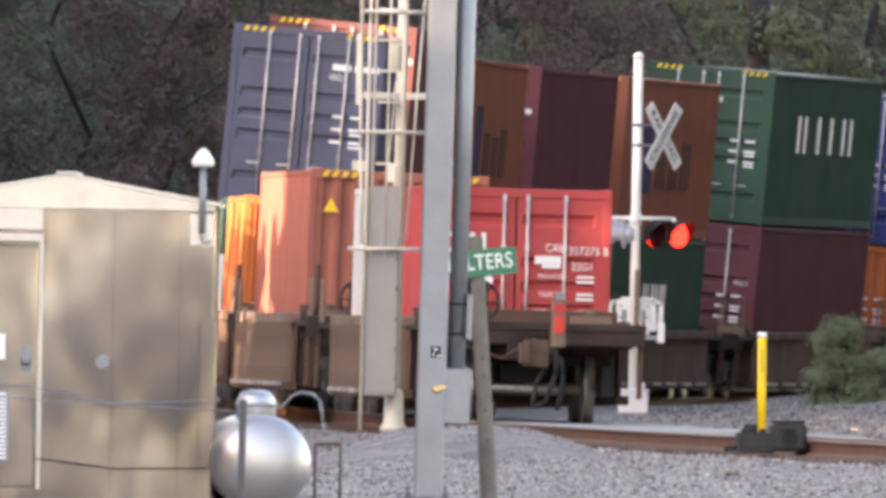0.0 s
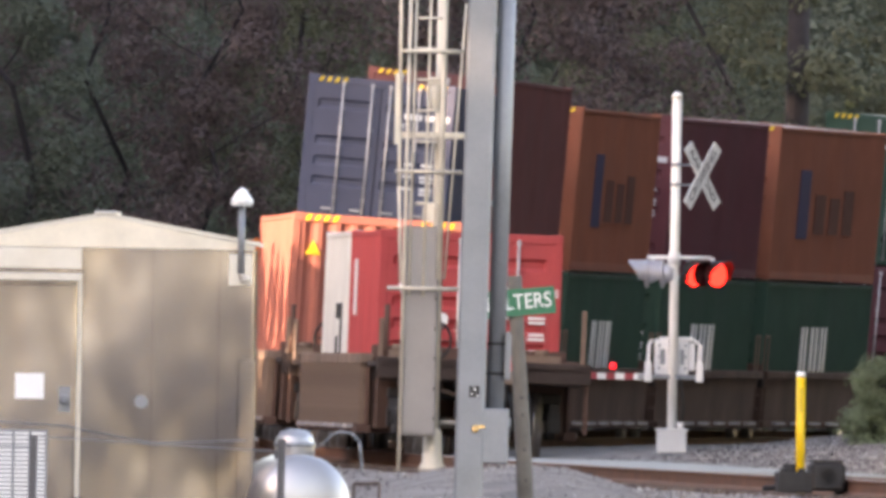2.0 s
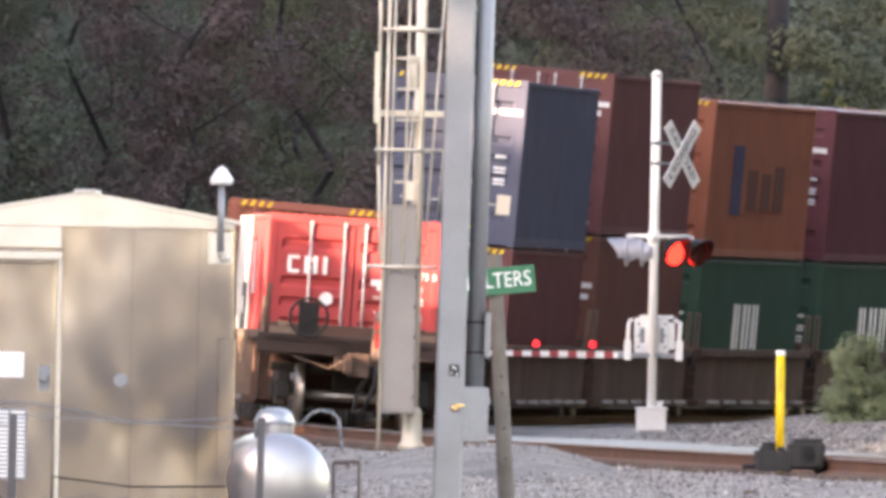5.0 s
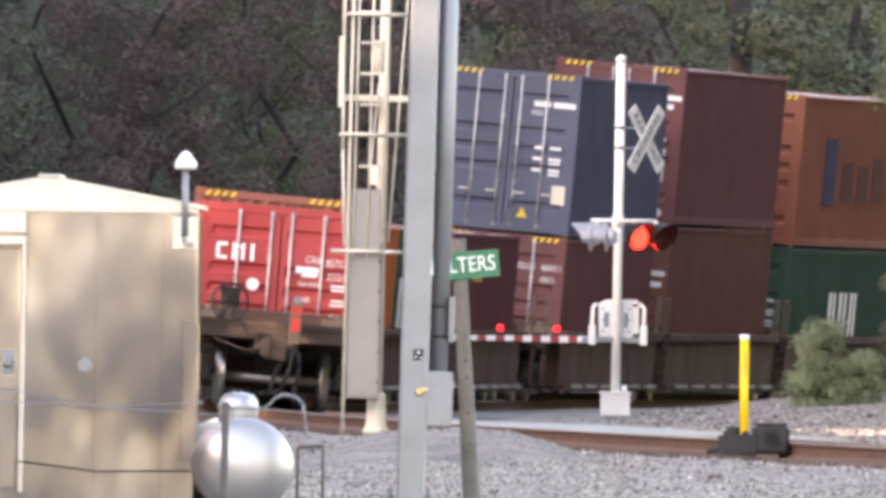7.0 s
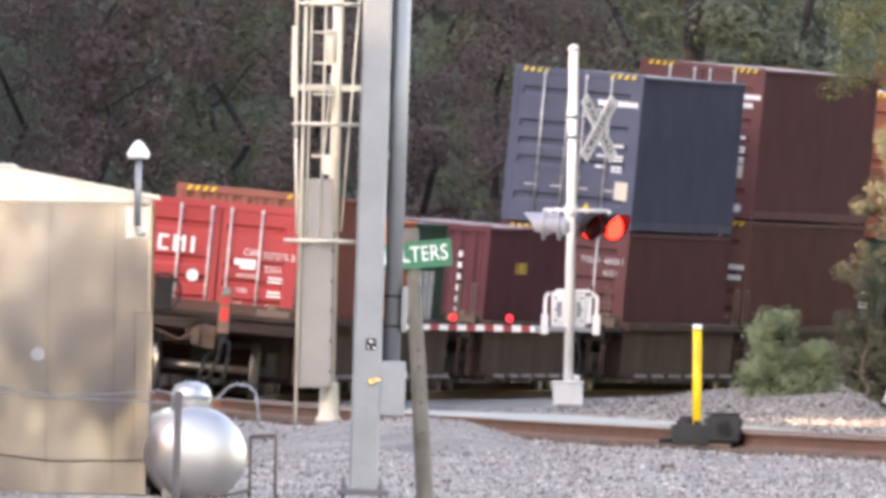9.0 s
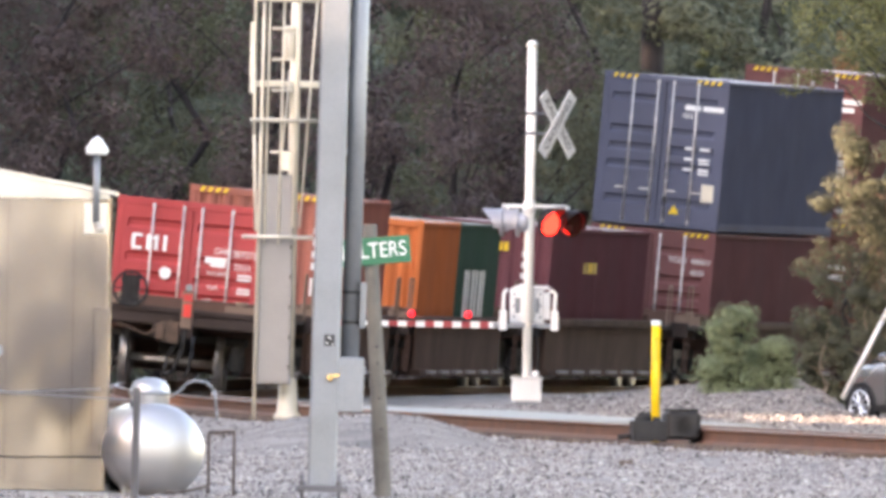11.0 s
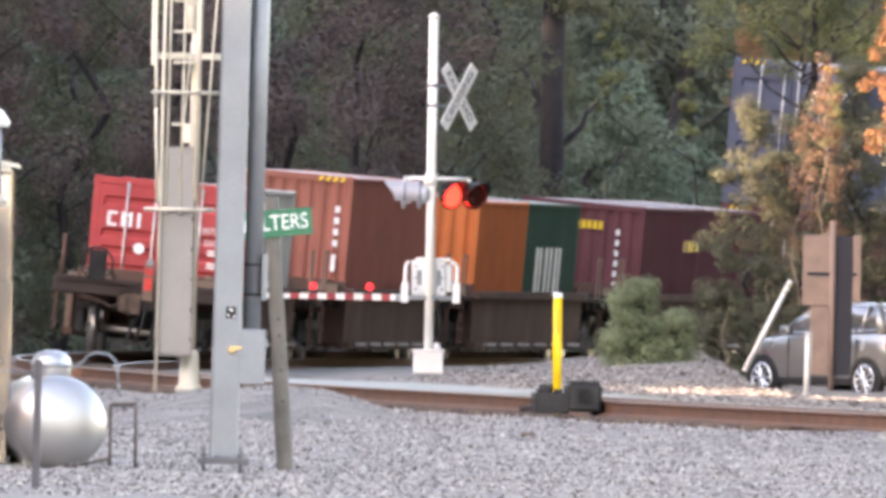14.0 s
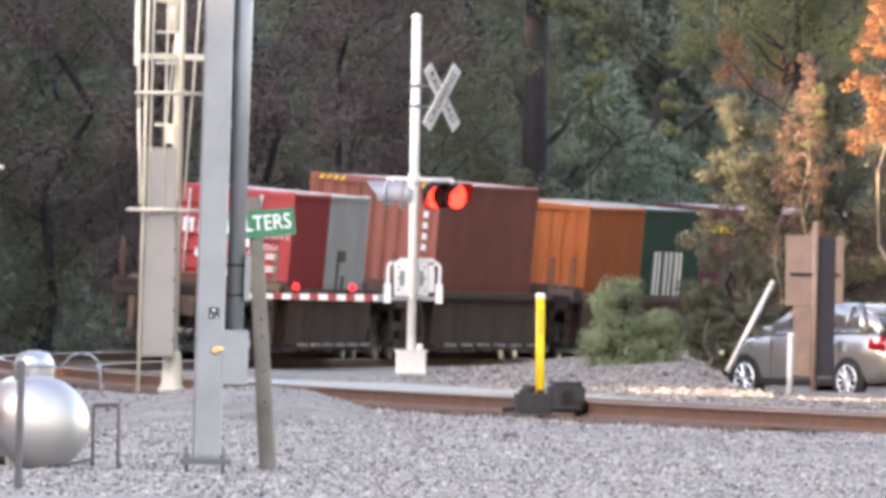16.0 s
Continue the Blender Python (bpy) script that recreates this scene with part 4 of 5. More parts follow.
    part("patch", box(new_bm(), -3.42, -3.02, y0 - 0.02, y0 - 0.01, 0.73, 0.745), M_ALU, ob)
    part("corner_post", box(new_bm(), -2.68, -2.53, y0 - 0.045, y0 + 0.06, 0.0, 1.20), M_ALU, ob, "folded corner cover", bevel=0.008)
    bm = new_bm()
    tube(bm, [(x0 - 0.2, y0 - 0.35, 0.66), (-4.2, y0 - 0.37, 0.60), (-3.4, y0 - 0.36, 0.46), (-2.6, y0 - 0.3, 0.50)], 0.006, 6)
    part("cable", bm, M_GALV, ob, "slack cable along the front")
    bm = new_bm()
    tube(bm, [(x0, y0 - 0.03, 0.06), (-4.2, y0 - 0.04, -0.02), (-3.4, y0 - 0.04, -0.11), (-2.5, y0 - 0.03, -0.09)], 0.008, 6)
    part("lower_cable", bm, M_IRON, ob)
    # the corner aerial mast
    bm = new_bm()
    cyl(bm, (-2.67, y0 - 0.07, 1.95), (-2.67, y0 - 0.07, 2.56), 0.03, 12)
    ant = part("vent_pipe", bm, M_GALV, ob, "grey vent pipe with a white cowl")
    bm = new_bm()
    lathe(bm, [(0.085, 2.54), (0.10, 2.57), (0.095, 2.60), (0.04, 2.68), (0.01, 2.70)], (-2.67, y0 - 0.07, 0), n=20)
    part("cowl", bm, M_WPAINT, ant, "white rounded cowl")
    bm = new_bm()
    box(bm, -2.77, -2.57, y0 - 0.05, y0 - 0.012, 1.85, 2.12)
    tube(bm, [(-2.67, y0 - 0.07, 1.98), (-2.66, y0 - 0.08, 1.9), (-2.63, y0 - 0.08, 1.88), (-2.61, y0 - 0.07, 1.93)], 0.025, 8)
    part("pipe_bracket", bm, M_ALU2, ant)
    bm = new_bm()
    box(bm, x0 - 0.15, x1 + 0.15, y0 - 0.2, y1 + 0.2, zb - 0.3, zb)
    part("footing", bm, M_CONC, ob, "low concrete footing", bevel=0.02)


hut()


# ---- the gas tank ----
def gas_tank(x, y, z, r):
    ob = thing("gas_tank", pose(x, y, z, 0, 0, 6), "silver-grey horizontal gas tank with a filler dome", "gas tank")
    bm = new_bm()
    prof = [(0.02, -0.22)] + [(r * math.sin(a), -0.22 + r * 0.5 * (1 - math.cos(a))) for a in [math.pi / 2 * i / 9 for i in range(1, 10)]]
    prof = [(a, b) for a, b in prof] + [(r, 1.9)] + [(r * math.cos(a), 1.9 + r * 0.5 * math.sin(a)) for a in [math.pi / 2 * i / 9 for i in range(1, 9)]] + [(0.02, 1.9 + r * 0.5)]
    lathe(bm, prof, axis="y", n=48)
    part("shell", bm, M_TANK, ob, "smooth round silver shell")
    bm = new_bm()
    lathe(bm, [(0.175, r - 0.07), (0.175, r + 0.08), (0.165, r + 0.15), (0.13, r + 0.20), (0.05, r + 0.222)], (0, 0.8, 0), n=28)
    dome = part("dome", bm, M_TANK, ob, "domed filler cover")
    bm = new_bm()
    lathe(bm, [(0.18, r + 0.07), (0.187, r + 0.08), (0.187, r + 0.10), (0.18, r + 0.11)], (0, 0.8, 0), n=28)
    part("rim", bm, M_GALV, dome)
    bm = new_bm()
    tube(bm, [(0.18, 0.7, r + 0.06), (0.24, 0.5, r + 0.12), (0.28, 0.4, r + 0.18), (0.36, 0.35, r + 0.21), (0.46, 0.35, r + 0.19), (0.52, 0.35, r + 0.13), (0.545, 0.35, r - 0.05), (0.55, 0.35, r - 0.14)], 0.012, 8)
    part("gas_pipe", bm, M_GALV, ob, "thin arched gas pipe")
    for yy in (0.25, 1.5):
        bm = new_bm()
        box(bm, -r * 0.7, r * 0.7, yy - 0.08, yy + 0.08, -r - 0.16, -r * 0.72)
        part("saddle", bm, M_CONC, ob, "concrete saddle", bevel=0.015)


gas_tank(-2.09, 221.2, -0.03, 0.41)


def pipe_rack():
    ob = thing("pipe_guard", pose(0, 0, 0), "small dull rusty bent-pipe guard standing in the gravel", "pipe guard")
    bm = new_bm()
    tube(bm, [(-1.64, 220.6, -0.44), (-1.64, 220.6, 0.14), (-1.42, 220.5, 0.155), (-1.42, 220.5, -0.44)], 0.014, 8)
    part("bent_pipe", bm, M_DULLRUST, ob)
    bm = new_bm()
    tube(bm, [(-1.64, 220.6, -0.33), (-1.9, 220.4, -0.38), (-2.0, 220.3, -0.38)], 0.014, 8)
    part("ground_pipe", bm, M_DULLRUST, ob)


pipe_rack()


# ---- the tall grey signal post, its conduit post and lock box ----


def steel_post():
    ob = thing("steel_post", pose(-0.655, 220.0, -0.33, 0, 0.75, 0), "tall square galvanised steel post on a bolted base plate", "post")
    bm = new_bm()
    box(bm, -0.125, 0.125, -0.125, 0.125, 0.02, 6.2)
    part("shaft", bm, M_GALV, ob, "square grey galvanised shaft", bevel=0.02)
    bm = new_bm()
    box(bm, -0.22, 0.22, -0.2, 0.2, -0.02, 0.03)
    base = part("base_plate", bm, M_STAKE, ob, "thick dark base plate standing on its bolts", bevel=0.006)
    for a in (-0.17, 0.15):
        for b in (-0.16, 0.16):
            bm = new_bm()
            cyl(bm, (a, b, -0.14), (a, b, 0.13), 0.016, 8)
            cyl(bm, (a, b, 0.03), (a, b, 0.07), 0.03, 6)
            part("bolt", bm, M_STAKE, base, "anchor bolt")
    for a in (-0.09, 0.08):
        bm = new_bm()
        v = [bm.verts.new(p) for p in ((a - 0.008, -0.125, 0.03), (a + 0.008, -0.125, 0.03), (a + 0.008, -0.18, 0.03), (a - 0.008, -0.18, 0.03), (a - 0.008, -0.125, 0.16), (a + 0.008, -0.125, 0.16))]
        bm.faces.new((v[0], v[3], v[4])), bm.faces.new((v[1], v[5], v[2])), bm.faces.new((v[3], v[2], v[5], v[4]))
        part("gusset", bm, M_GALV, base)
    part("label_plate", box(new_bm(), -0.015, 0.075, -0.132, -0.124, 1.24, 1.34), M_BLACK, ob, "small dark label plate")
    bm = new_bm()
    for i, (a, b) in enumerate(((0.0, 1.26), (0.03, 1.30), (0.05, 1.25), (0.015, 1.31))):
        box(bm, a, a + 0.015, -0.136, -0.131, b, b + 0.015)
    part("label_marks", bm, M_WHITE, ob)
    bm = new_bm()
    lathe(bm, [(0.02, 0), (0.032, 0.01), (0.032, 0.03), (0.015, 0.045)], (0.045, -0.17, 0.965), "y", 12)
    box(bm, 0.03, 0.13, -0.14, -0.12, 0.975, 1.0)
    part("padlock", bm, M_BRASS, ob, "small brass padlock")
    # conduit and lock box clamped to the shaft
    cx, cy = 0.222, 0.06
    bm = new_bm()
    cyl(bm, (cx - 0.01, cy, 0.95), (cx - 0.008, cy, 6.0), 0.075, 20)
    pipe = part("conduit", bm, M_GALV, ob, "round grey conduit")
    for z in (1.44, 1.70):
        part("strap", cyl(new_bm(), (cx - 0.01, cy, z), (cx - 0.01, cy, z + 0.02), 0.08, 20), M_IRON, pipe, "dark steel strap")
    part("side_box", box(new_bm(), cx + 0.06, cx + 0.115, cy - 0.1, cy, 1.40, 1.80), M_GALV, pipe, "pale small conduit box", bevel=0.01)
    lock = part("lock_box", box(new_bm(), cx - 0.11, cx + 0.115, cy - 0.16, cy + 0.06, 0.67, 1.15), M_GALV, ob, "light grey steel lock box", bevel=0.012)
    part("lid", box(new_bm(), cx - 0.105, cx + 0.11, cy - 0.168, cy - 0.161, 0.68, 1.14), M_GALV, lock, bevel=0.002)
    part("hasp", box(new_bm(), cx + 0.115, cx + 0.13, cy - 0.14, cy - 0.10, 1.0, 1.07), M_GALV, lock)
    for z in (0.8, 2.9, 4.4):
        part("clamp", box(new_bm(), 0.12, cx - 0.05, cy - 0.03, cy + 0.03, z, z + 0.05), M_GALV, ob, bevel=0.004)
    bm = new_bm()
    for i in range(5):
        cyl(bm, (-0.1, -0.124, 0.9 + i), (-0.1, -0.132, 0.9 + i), 0.012, 6)
    part("rivets", bm, M_GALV, ob)


M_BRASS = mat("worn_brass", (0.75, 0.52, 0.25), 0.25, 0.9, var=0.2, bump=0)


steel_post()


# ---- leaning wooden post with a street sign ----
def street_sign():
    ob = thing("street_sign", pose(-0.125, 224.5, -0.37, 0, -3.9, 0), "green street name sign on a leaning grey wooden post", "street sign")
    bm = new_bm()
    n = 10
    rings = []
    for z, r in ((-0.15, 0.077), (0.3, 0.075), (1.0, 0.07), (1.7, 0.066), (2.36, 0.062)):
        ring = []
        for i in range(n):
            t = 2 * math.pi * i / n
            q = r * (1 + 0.1 * noise.noise((math.cos(t) * 3, math.sin(t) * 3, z * 2)))
            ring.append(bm.verts.new((q * math.cos(t), q * math.sin(t), z)))
        rings.append(ring)
    for a, b in zip(rings, rings[1:]):
        for i in range(n):
            j = (i + 1) % n
            bm.faces.new((a[i], a[j], b[j], b[i])).smooth = True
    bm.faces.new(rings[-1])
    post = part("post", bm, M_WOOD, ob, "weathered grey wooden post")
    for z in (0.55, 0.82, 1.13, 1.28):
        part("bolt_hole", cyl(new_bm(), (0.01, -0.05, z), (0.01, -0.077, z), 0.012, 8), M_BLACK, post)
    bm = new_bm()
    box(bm, -0.30, 0.42, -0.085, -0.078, 2.00, 2.24)
    blade = part("sign_blade", bm, M_SIGN, ob, "green reflective blade with white letters", bevel=0.002, m=pose(0, 0, 0, 0, -1.9, 0))
    part("letter_edge", box(new_bm(), -0.20, -0.165, -0.09, -0.084, 2.06, 2.19), M_WHITE, blade)
    lettering("LTERS", 0.19, M_WHITE, blade, pose(0.18, -0.087, 2.12, 90, 0, 0), width=0.40, depth=0.002)


street_sign()


# ---- signal mast with ladder and relay cabinet ----
def signal_mast():
    ob = thing("signal_mast", pose(-1.335, 305.0, -0.08, 0, 0.2, 0), "cream-painted railway signal mast with a caged ladder and a tall cabinet", "signal mast")
    bm = new_bm()
    cyl(bm, (0, 0, 0.3), (0.02, 0, 6.2), 0.065, 16)
    part("mast", bm, M_CREAM, ob, "cream-painted tubular mast")
    bm = new_bm()
    lathe(bm, [(0.16, 0.0), (0.16, 0.05), (0.125, 0.1), (0.11, 0.45), (0.09, 0.5)], n=18)
    part("base", bm, M_CREAM, ob, "flared cast mast base")
    bm = new_bm()
    box(bm, -0.375, 0.03, -0.45, -0.08, 0.42, 2.93)
    cab = part("cabinet", bm, M_CABGREY, ob, "tall plain grey cabinet", bevel=0.015)
    part("cabinet_door", box(new_bm(), -0.36, 0.015, -0.462, -0.452, 0.46, 2.89), M_CABGREY, cab, bevel=0.003)
    for i in range(7):
        part("latch", box(new_bm(), -0.002, 0.018, -0.475, -0.46, 0.6 + i * 0.36, 0.65 + i * 0.36), M_IRON, cab)
    # ladder
    lad = part("ladder_rail", cyl(new_bm(), (-0.40, -0.5, 0.0), (-0.36, -0.5, 6.2), 0.022, 8), M_CREAM, ob, "pale steel ladder rail")
    part("ladder_rail", cyl(new_bm(), (0.03, -0.5, 2.3), (0.05, -0.5, 6.2), 0.028, 8), M_CREAM, ob, "pale steel ladder rail")
    for i in range(9):
        z = 2.95 + i * 0.37
        part("rung", cyl(new_bm(), (-0.27, -0.5, z + 0.25), (0.05, -0.5, z + 0.25), 0.016, 8), M_CREAM, ob)
    for x in (-0.29, -0.12):
        part("inner_bar", cyl(new_bm(), (x - 0.03, -0.46, 2.1), (x, -0.46, 6.2), 0.016, 8), M_CREAM, ob)
    part("brace", cyl(new_bm(), (0.10, -0.4, 2.3), (0.30, -0.4, 5.6), 0.014, 8), M_CREAM, ob)
    part("brace", cyl(new_bm(), (-0.2, -0.35, 2.2), (-0.05, -0.35, 4.2), 0.012, 8), M_CREAM, ob)
    # cage: uprights splayed at the side, and hoops
    bm = new_bm()
    tube(bm, [(-0.46, -0.75, 3.4), (-0.47, -0.75, 4.2), (-0.48, -0.75, 6.2)], 0.022, 8)
    part("cage_bar", bm, M_CREAM, ob, "splayed cage bar")
    part("cage_bar", cyl(new_bm(), (-0.42, -0.72, 2.25), (-0.46, -0.75, 3.4), 0.02, 8), M_CREAM, ob)
    part("cage_bar", box(new_bm(), -0.53, -0.47, -0.78, -0.74, 3.9, 4.75), M_CREAM, ob, "flat cage strap")
    for z, x0, x1 in ((2.18, -0.57, 0.26), (3.58, -0.50, 0.28), (5.02, -0.44, 0.27)):
        bm = new_bm()
        tube(bm, [(x0, -0.55, z), (x1, -0.55, z)], 0.024, 8)
        tube(bm, [(x0, -0.55, z), (x0 + 0.02, -0.85, z), (x0 + 0.2, -1.0, z), (x1 - 0.2, -1.0, z), (x1 - 0.02, -0.85, z), (x1, -0.55, z)], 0.02, 8)
        part("cage_hoop", bm, M_CREAM, ob, "pale cage hoop")
    bm = new_bm()
    box(bm, -0.45, 0.45, -0.3, 0.1, 3.98, 4.06)
    part("bracket", bm, M_CREAM, ob, "pale cross bracket", bevel=0.01)
    bm = new_bm()
    cyl(bm, (-0.05, -0.25, 4.3), (-0.05, -0.25, 4.62), 0.07, 12)
    box(bm, -0.12, 0.0, -0.3, -0.2, 4.6, 4.72)
    part("lamp_unit", bm, M_CREAM, ob, "small cream lamp housing", bevel=0.01)
    part("side_plate", box(new_bm(), -0.13, -0.04, -0.6, -0.56, 2.98, 3.2), M_CREAM, ob)


signal_mast()


# ---- switch machine and yellow marker ----
def switch_machine():
    ob = thing("switch_machine", pose(2.93, 280.6, -0.17, 0, 0, 6), "black greasy railway switch machine beside the rail", "switch machine")
    bm = new_bm()
    box(bm, 0.0, 0.38, -0.25, 0.25, 0.04, 0.36)
    part("motor_case", bm, M_IRON, ob, "dark motor case", bevel=0.04)
    bm = new_bm()
    box(bm, -0.36, 0.02, -0.22, 0.22, 0.02, 0.25)
    cyl(bm, (-0.22, 0, 0.2), (-0.22, 0, 0.34), 0.08, 12)
    cyl(bm, (-0.02, 0, 0.12), (-0.02, 0, 0.24), 0.05, 12)
    part("gear_case", bm, M_IRON, ob, bevel=0.03)
    part("lid", box(new_bm(), 0.02, 0.36, -0.23, 0.23, 0.362, 0.385), M_IRON, ob, bevel=0.006)
    part("operating_rod", cyl(new_bm(), (0.36, 0, 0.1), (0.75, 0.1, 0.06), 0.04, 10), M_IRON, ob)
    part("lock_rod", cyl(new_bm(), (-0.3, 0.1, 0.08), (-0.5, 0.1, 0.06), 0.03, 10), M_IRON, ob)
    part("tie_plate", box(new_bm(), 0.3, 1.0, 0.0, 0.2, 0.0, 0.07), M_IRON, ob)
    part("hand_crank_cover", lathe(new_bm(), [(0.09, 0), (0.10, 0.03), (0.06, 0.06)], (0.19, -0.25, 0.2), "y", 14), M_IRON, ob)
    for x in (-0.3, -0.1):
        part("bolt_cover", cyl(new_bm(), (x, -0.15, 0.24), (x, -0.15, 0.29), 0.045, 10), M_IRON, ob)


def yellow_marker():
    ob = thing("yellow_marker", pose(2.865, 283.6, -0.22, 0, -0.5, 0), "yellow marker post with a pale cap beside the rail", "marker post")
    bm = new_bm()
    cyl(bm, (0, 0, 0), (0, 0, 1.36), 0.05, 16)
    part("tube", bm, M_YELLOW, ob, "bright yellow plastic tube")
    bm = new_bm()
    lathe(bm, [(0.053, 1.345), (0.056, 1.37), (0.05, 1.40), (0.02, 1.405)], n=16)
    part("cap", bm, M_WPAINT, ob, "pale cap")
    part("label", box(new_bm(), -0.02, 0.02, -0.054, -0.045, 0.95, 1.22), M_HAZ2, ob, "faded printed label")


M_HAZ2 = mat("faded_label", (0.55, 0.38, 0.02), 0.5, var=0.2, bump=0)
switch_machine()
yellow_marker()


# ---- fence post and wire near the hut ----


def fence_post():
    ob = thing("fence_post", pose(-2.07, 200.0, -0.50, 0, 0.6, 0), "thin grey steel fence post near the tank", "fence post")
    bm = new_bm()
    box(bm, -0.03, 0.03, -0.02, 0.02, 0, 1.08)
    box(bm, -0.005, 0.005, -0.04, -0.02, 0, 1.08)
    part("stake", bm, M_STAKE, ob, "grey steel stake", bevel=0.004)
    bm = new_bm()
    cyl(bm, (-2.3, 0.1, 1.06), (0, 0, 0.98), 0.005, 6)
    part("wire", bm, M_GALV, ob, "slack wire")
    other = copy_thing(ob, pose(-4.02, 200.0, -0.5, 0, 0.6, 0))
    return other


fence_post()


# ---- the waiting car ----
def loft(bm, sections):
    """Closed rings of equal count, one behind the other."""
    rings = [[bm.verts.new(p) for p in sec] for sec in sections]
    n = len(rings[0])
    for a, b in zip(rings, rings[1:]):
        for i in range(n):
            j = (i + 1) % n
            bm.faces.new((a[i], a[j], b[j], b[i])).smooth = True
    bm.faces.new(rings[0][::-1])
    bm.faces.new(rings[-1])
    bmesh.ops.recalc_face_normals(bm, faces=bm.faces[:])


def hatchback(m):
    """A five-door hatchback; it faces -x, its wheels stand on z = 0."""
    ob = thing("car", m, "grey hatchback car waiting on the road", "car")
    # x, half width, sill z, belt z
    body = ((-2.06, 0.40, 0.42, 0.62), (-1.99, 0.60, 0.32, 0.76), (-1.78, 0.79, 0.26, 0.90), (-1.35, 0.895, 0.22, 1.01), (-0.9, 0.915, 0.22, 1.07), (0.0, 0.92, 0.22, 1.09), (0.9, 0.92, 0.22, 1.11), (1.5, 0.91, 0.24, 1.13), (1.95, 0.87, 0.30, 1.12), (2.16, 0.78, 0.36, 1.02), (2.22, 0.66, 0.42, 0.86))
    bm = new_bm()
    loft(bm, [[(x, -w * 0.93, s), (x, -w, s + 0.18), (x, -w, (s + b) / 2), (x, -w * 0.97, b - 0.06), (x, -w * 0.88, b), (x, w * 0.88, b), (x, w * 0.97, b - 0.06), (x, w, (s + b) / 2), (x, w, s + 0.18), (x, w * 0.93, s)] for x, w, s, b in body])
    part("body", bm, M_CAR, ob, "dark grey metallic body")
    # cabin glass and roof
    cab = ((-1.25, 0.80, 1.00, 1.03), (-0.55, 0.78, 1.06, 1.40), (-0.05, 0.70, 1.08, 1.55), (0.6, 0.68, 1.10, 1.60), (1.3, 0.67, 1.10, 1.55), (1.75, 0.70, 1.11, 1.42), (2.08, 0.74, 1.05, 1.12))
    bm = new_bm()
    loft(bm, [[(x, -0.83 + 0.02 * (x > 1.9), b), (x, -w, t - 0.05), (x, -w * 0.9, t), (x, w * 0.9, t), (x, w, t - 0.05), (x, 0.83 - 0.02 * (x > 1.9), b)] for x, w, b, t in cab])
    part("glasshouse", bm, M_GLASS, ob, "dark tinted windows")
    bm = new_bm()
    roof = cab[1:6]
    loft(bm, [[(x, -w * 0.98, t - 0.045), (x, -w * 0.9, t + 0.012), (x, w * 0.9, t + 0.012), (x, w * 0.98, t - 0.045), (x, 0, t - 0.03)] for x, w, b, t in roof])
    part("roof", bm, M_CAR, ob, "grey painted roof")
    for sy in (-1, 1):
        for a, b, wd in (((-1.28, 0.80, 1.02), (-0.05, 0.70, 1.56), 0.035), ((0.12, 0.83, 1.09), (0.18, 0.69, 1.57), 0.04), ((1.05, 0.83, 1.10), (1.12, 0.68, 1.57), 0.04), ((1.62, 0.82, 1.12), (1.32, 0.68, 1.55), 0.09), ((2.05, 0.78, 1.10), (1.74, 0.71, 1.43), 0.06)):
            bm = new_bm()
            cyl(bm, (a[0], sy * a[1], a[2]), (b[0], sy * b[1], b[2]), wd, 8)
            part("pillar", bm, M_CAR, ob)
        bm = new_bm()
        tube(bm, [(-0.95, sy * 0.85, 1.08), (0.1, sy * 0.86, 1.12), (1.55, sy * 0.85, 1.15)], 0.012, 6)
        part("chrome_strip", bm, M_ALLOY, ob, "thin bright window trim")
        bm = new_bm()
        box(bm, -0.78, -0.56, min(sy * 0.92, sy * 1.07), max(sy * 0.92, sy * 1.07), 1.06, 1.20)
        part("mirror", bm, M_CAR, ob, "door mirror", bevel=0.03)
        for x in (-0.55, 0.5):
            part("door_handle", box(new_bm(), x + 0.42, x + 0.60, min(sy * 0.915, sy * 0.945), max(sy * 0.915, sy * 0.945), 0.88, 0.91), M_CAR, ob, bevel=0.006)
        bm = new_bm()
        for x in (-0.72, 0.15, 1.05):
            box(bm, x, x + 0.012, min(sy * 0.90, sy * 0.924), max(sy * 0.90, sy * 0.924), 0.35, 1.02)
        part("door_gaps", bm, M_BLACK, ob)
        bm = new_bm()
        box(bm, -1.0, 1.0, min(sy * 0.89, sy * 0.925), max(sy * 0.89, sy * 0.925), 0.22, 0.34)
        part("sill", bm, M_BLACK, ob, "black plastic sill", bevel=0.01)
        for x in (-1.36, 1.30):
            bm = new_bm()
            cyl(bm, (x, sy * 0.80, 0.33), (x, sy * 0.925, 0.33), 0.385, 26)
            part("wheel_arch", bm, M_BLACK, ob, "dark wheel arch")
            bm = new_bm()
            lathe(bm, [(0.22, sy * -0.10), (0.30, sy * -0.10), (0.325, sy * -0.06), (0.325, sy * 0.06), (0.30, sy * 0.10), (0.24, sy * 0.105)][:: sy], (x, sy * 0.84, 0.325), "y", 28)
            wheel = part("tyre", bm, M_RUBBER, ob, "black tyre")
            bm = new_bm()
            cyl(bm, (x, sy * 0.935, 0.325), (x, sy * 0.955, 0.325), 0.06, 12)
            for i in range(10):
                t = 2 * math.pi * i / 10
                cyl(bm, (x, sy * 0.945, 0.325), (x + 0.235 * math.cos(t), sy * 0.945, 0.325 + 0.235 * math.sin(t)), 0.022, 6)
            for i in range(24):
                t, u = 2 * math.pi * i / 24, 2 * math.pi * (i + 1) / 24
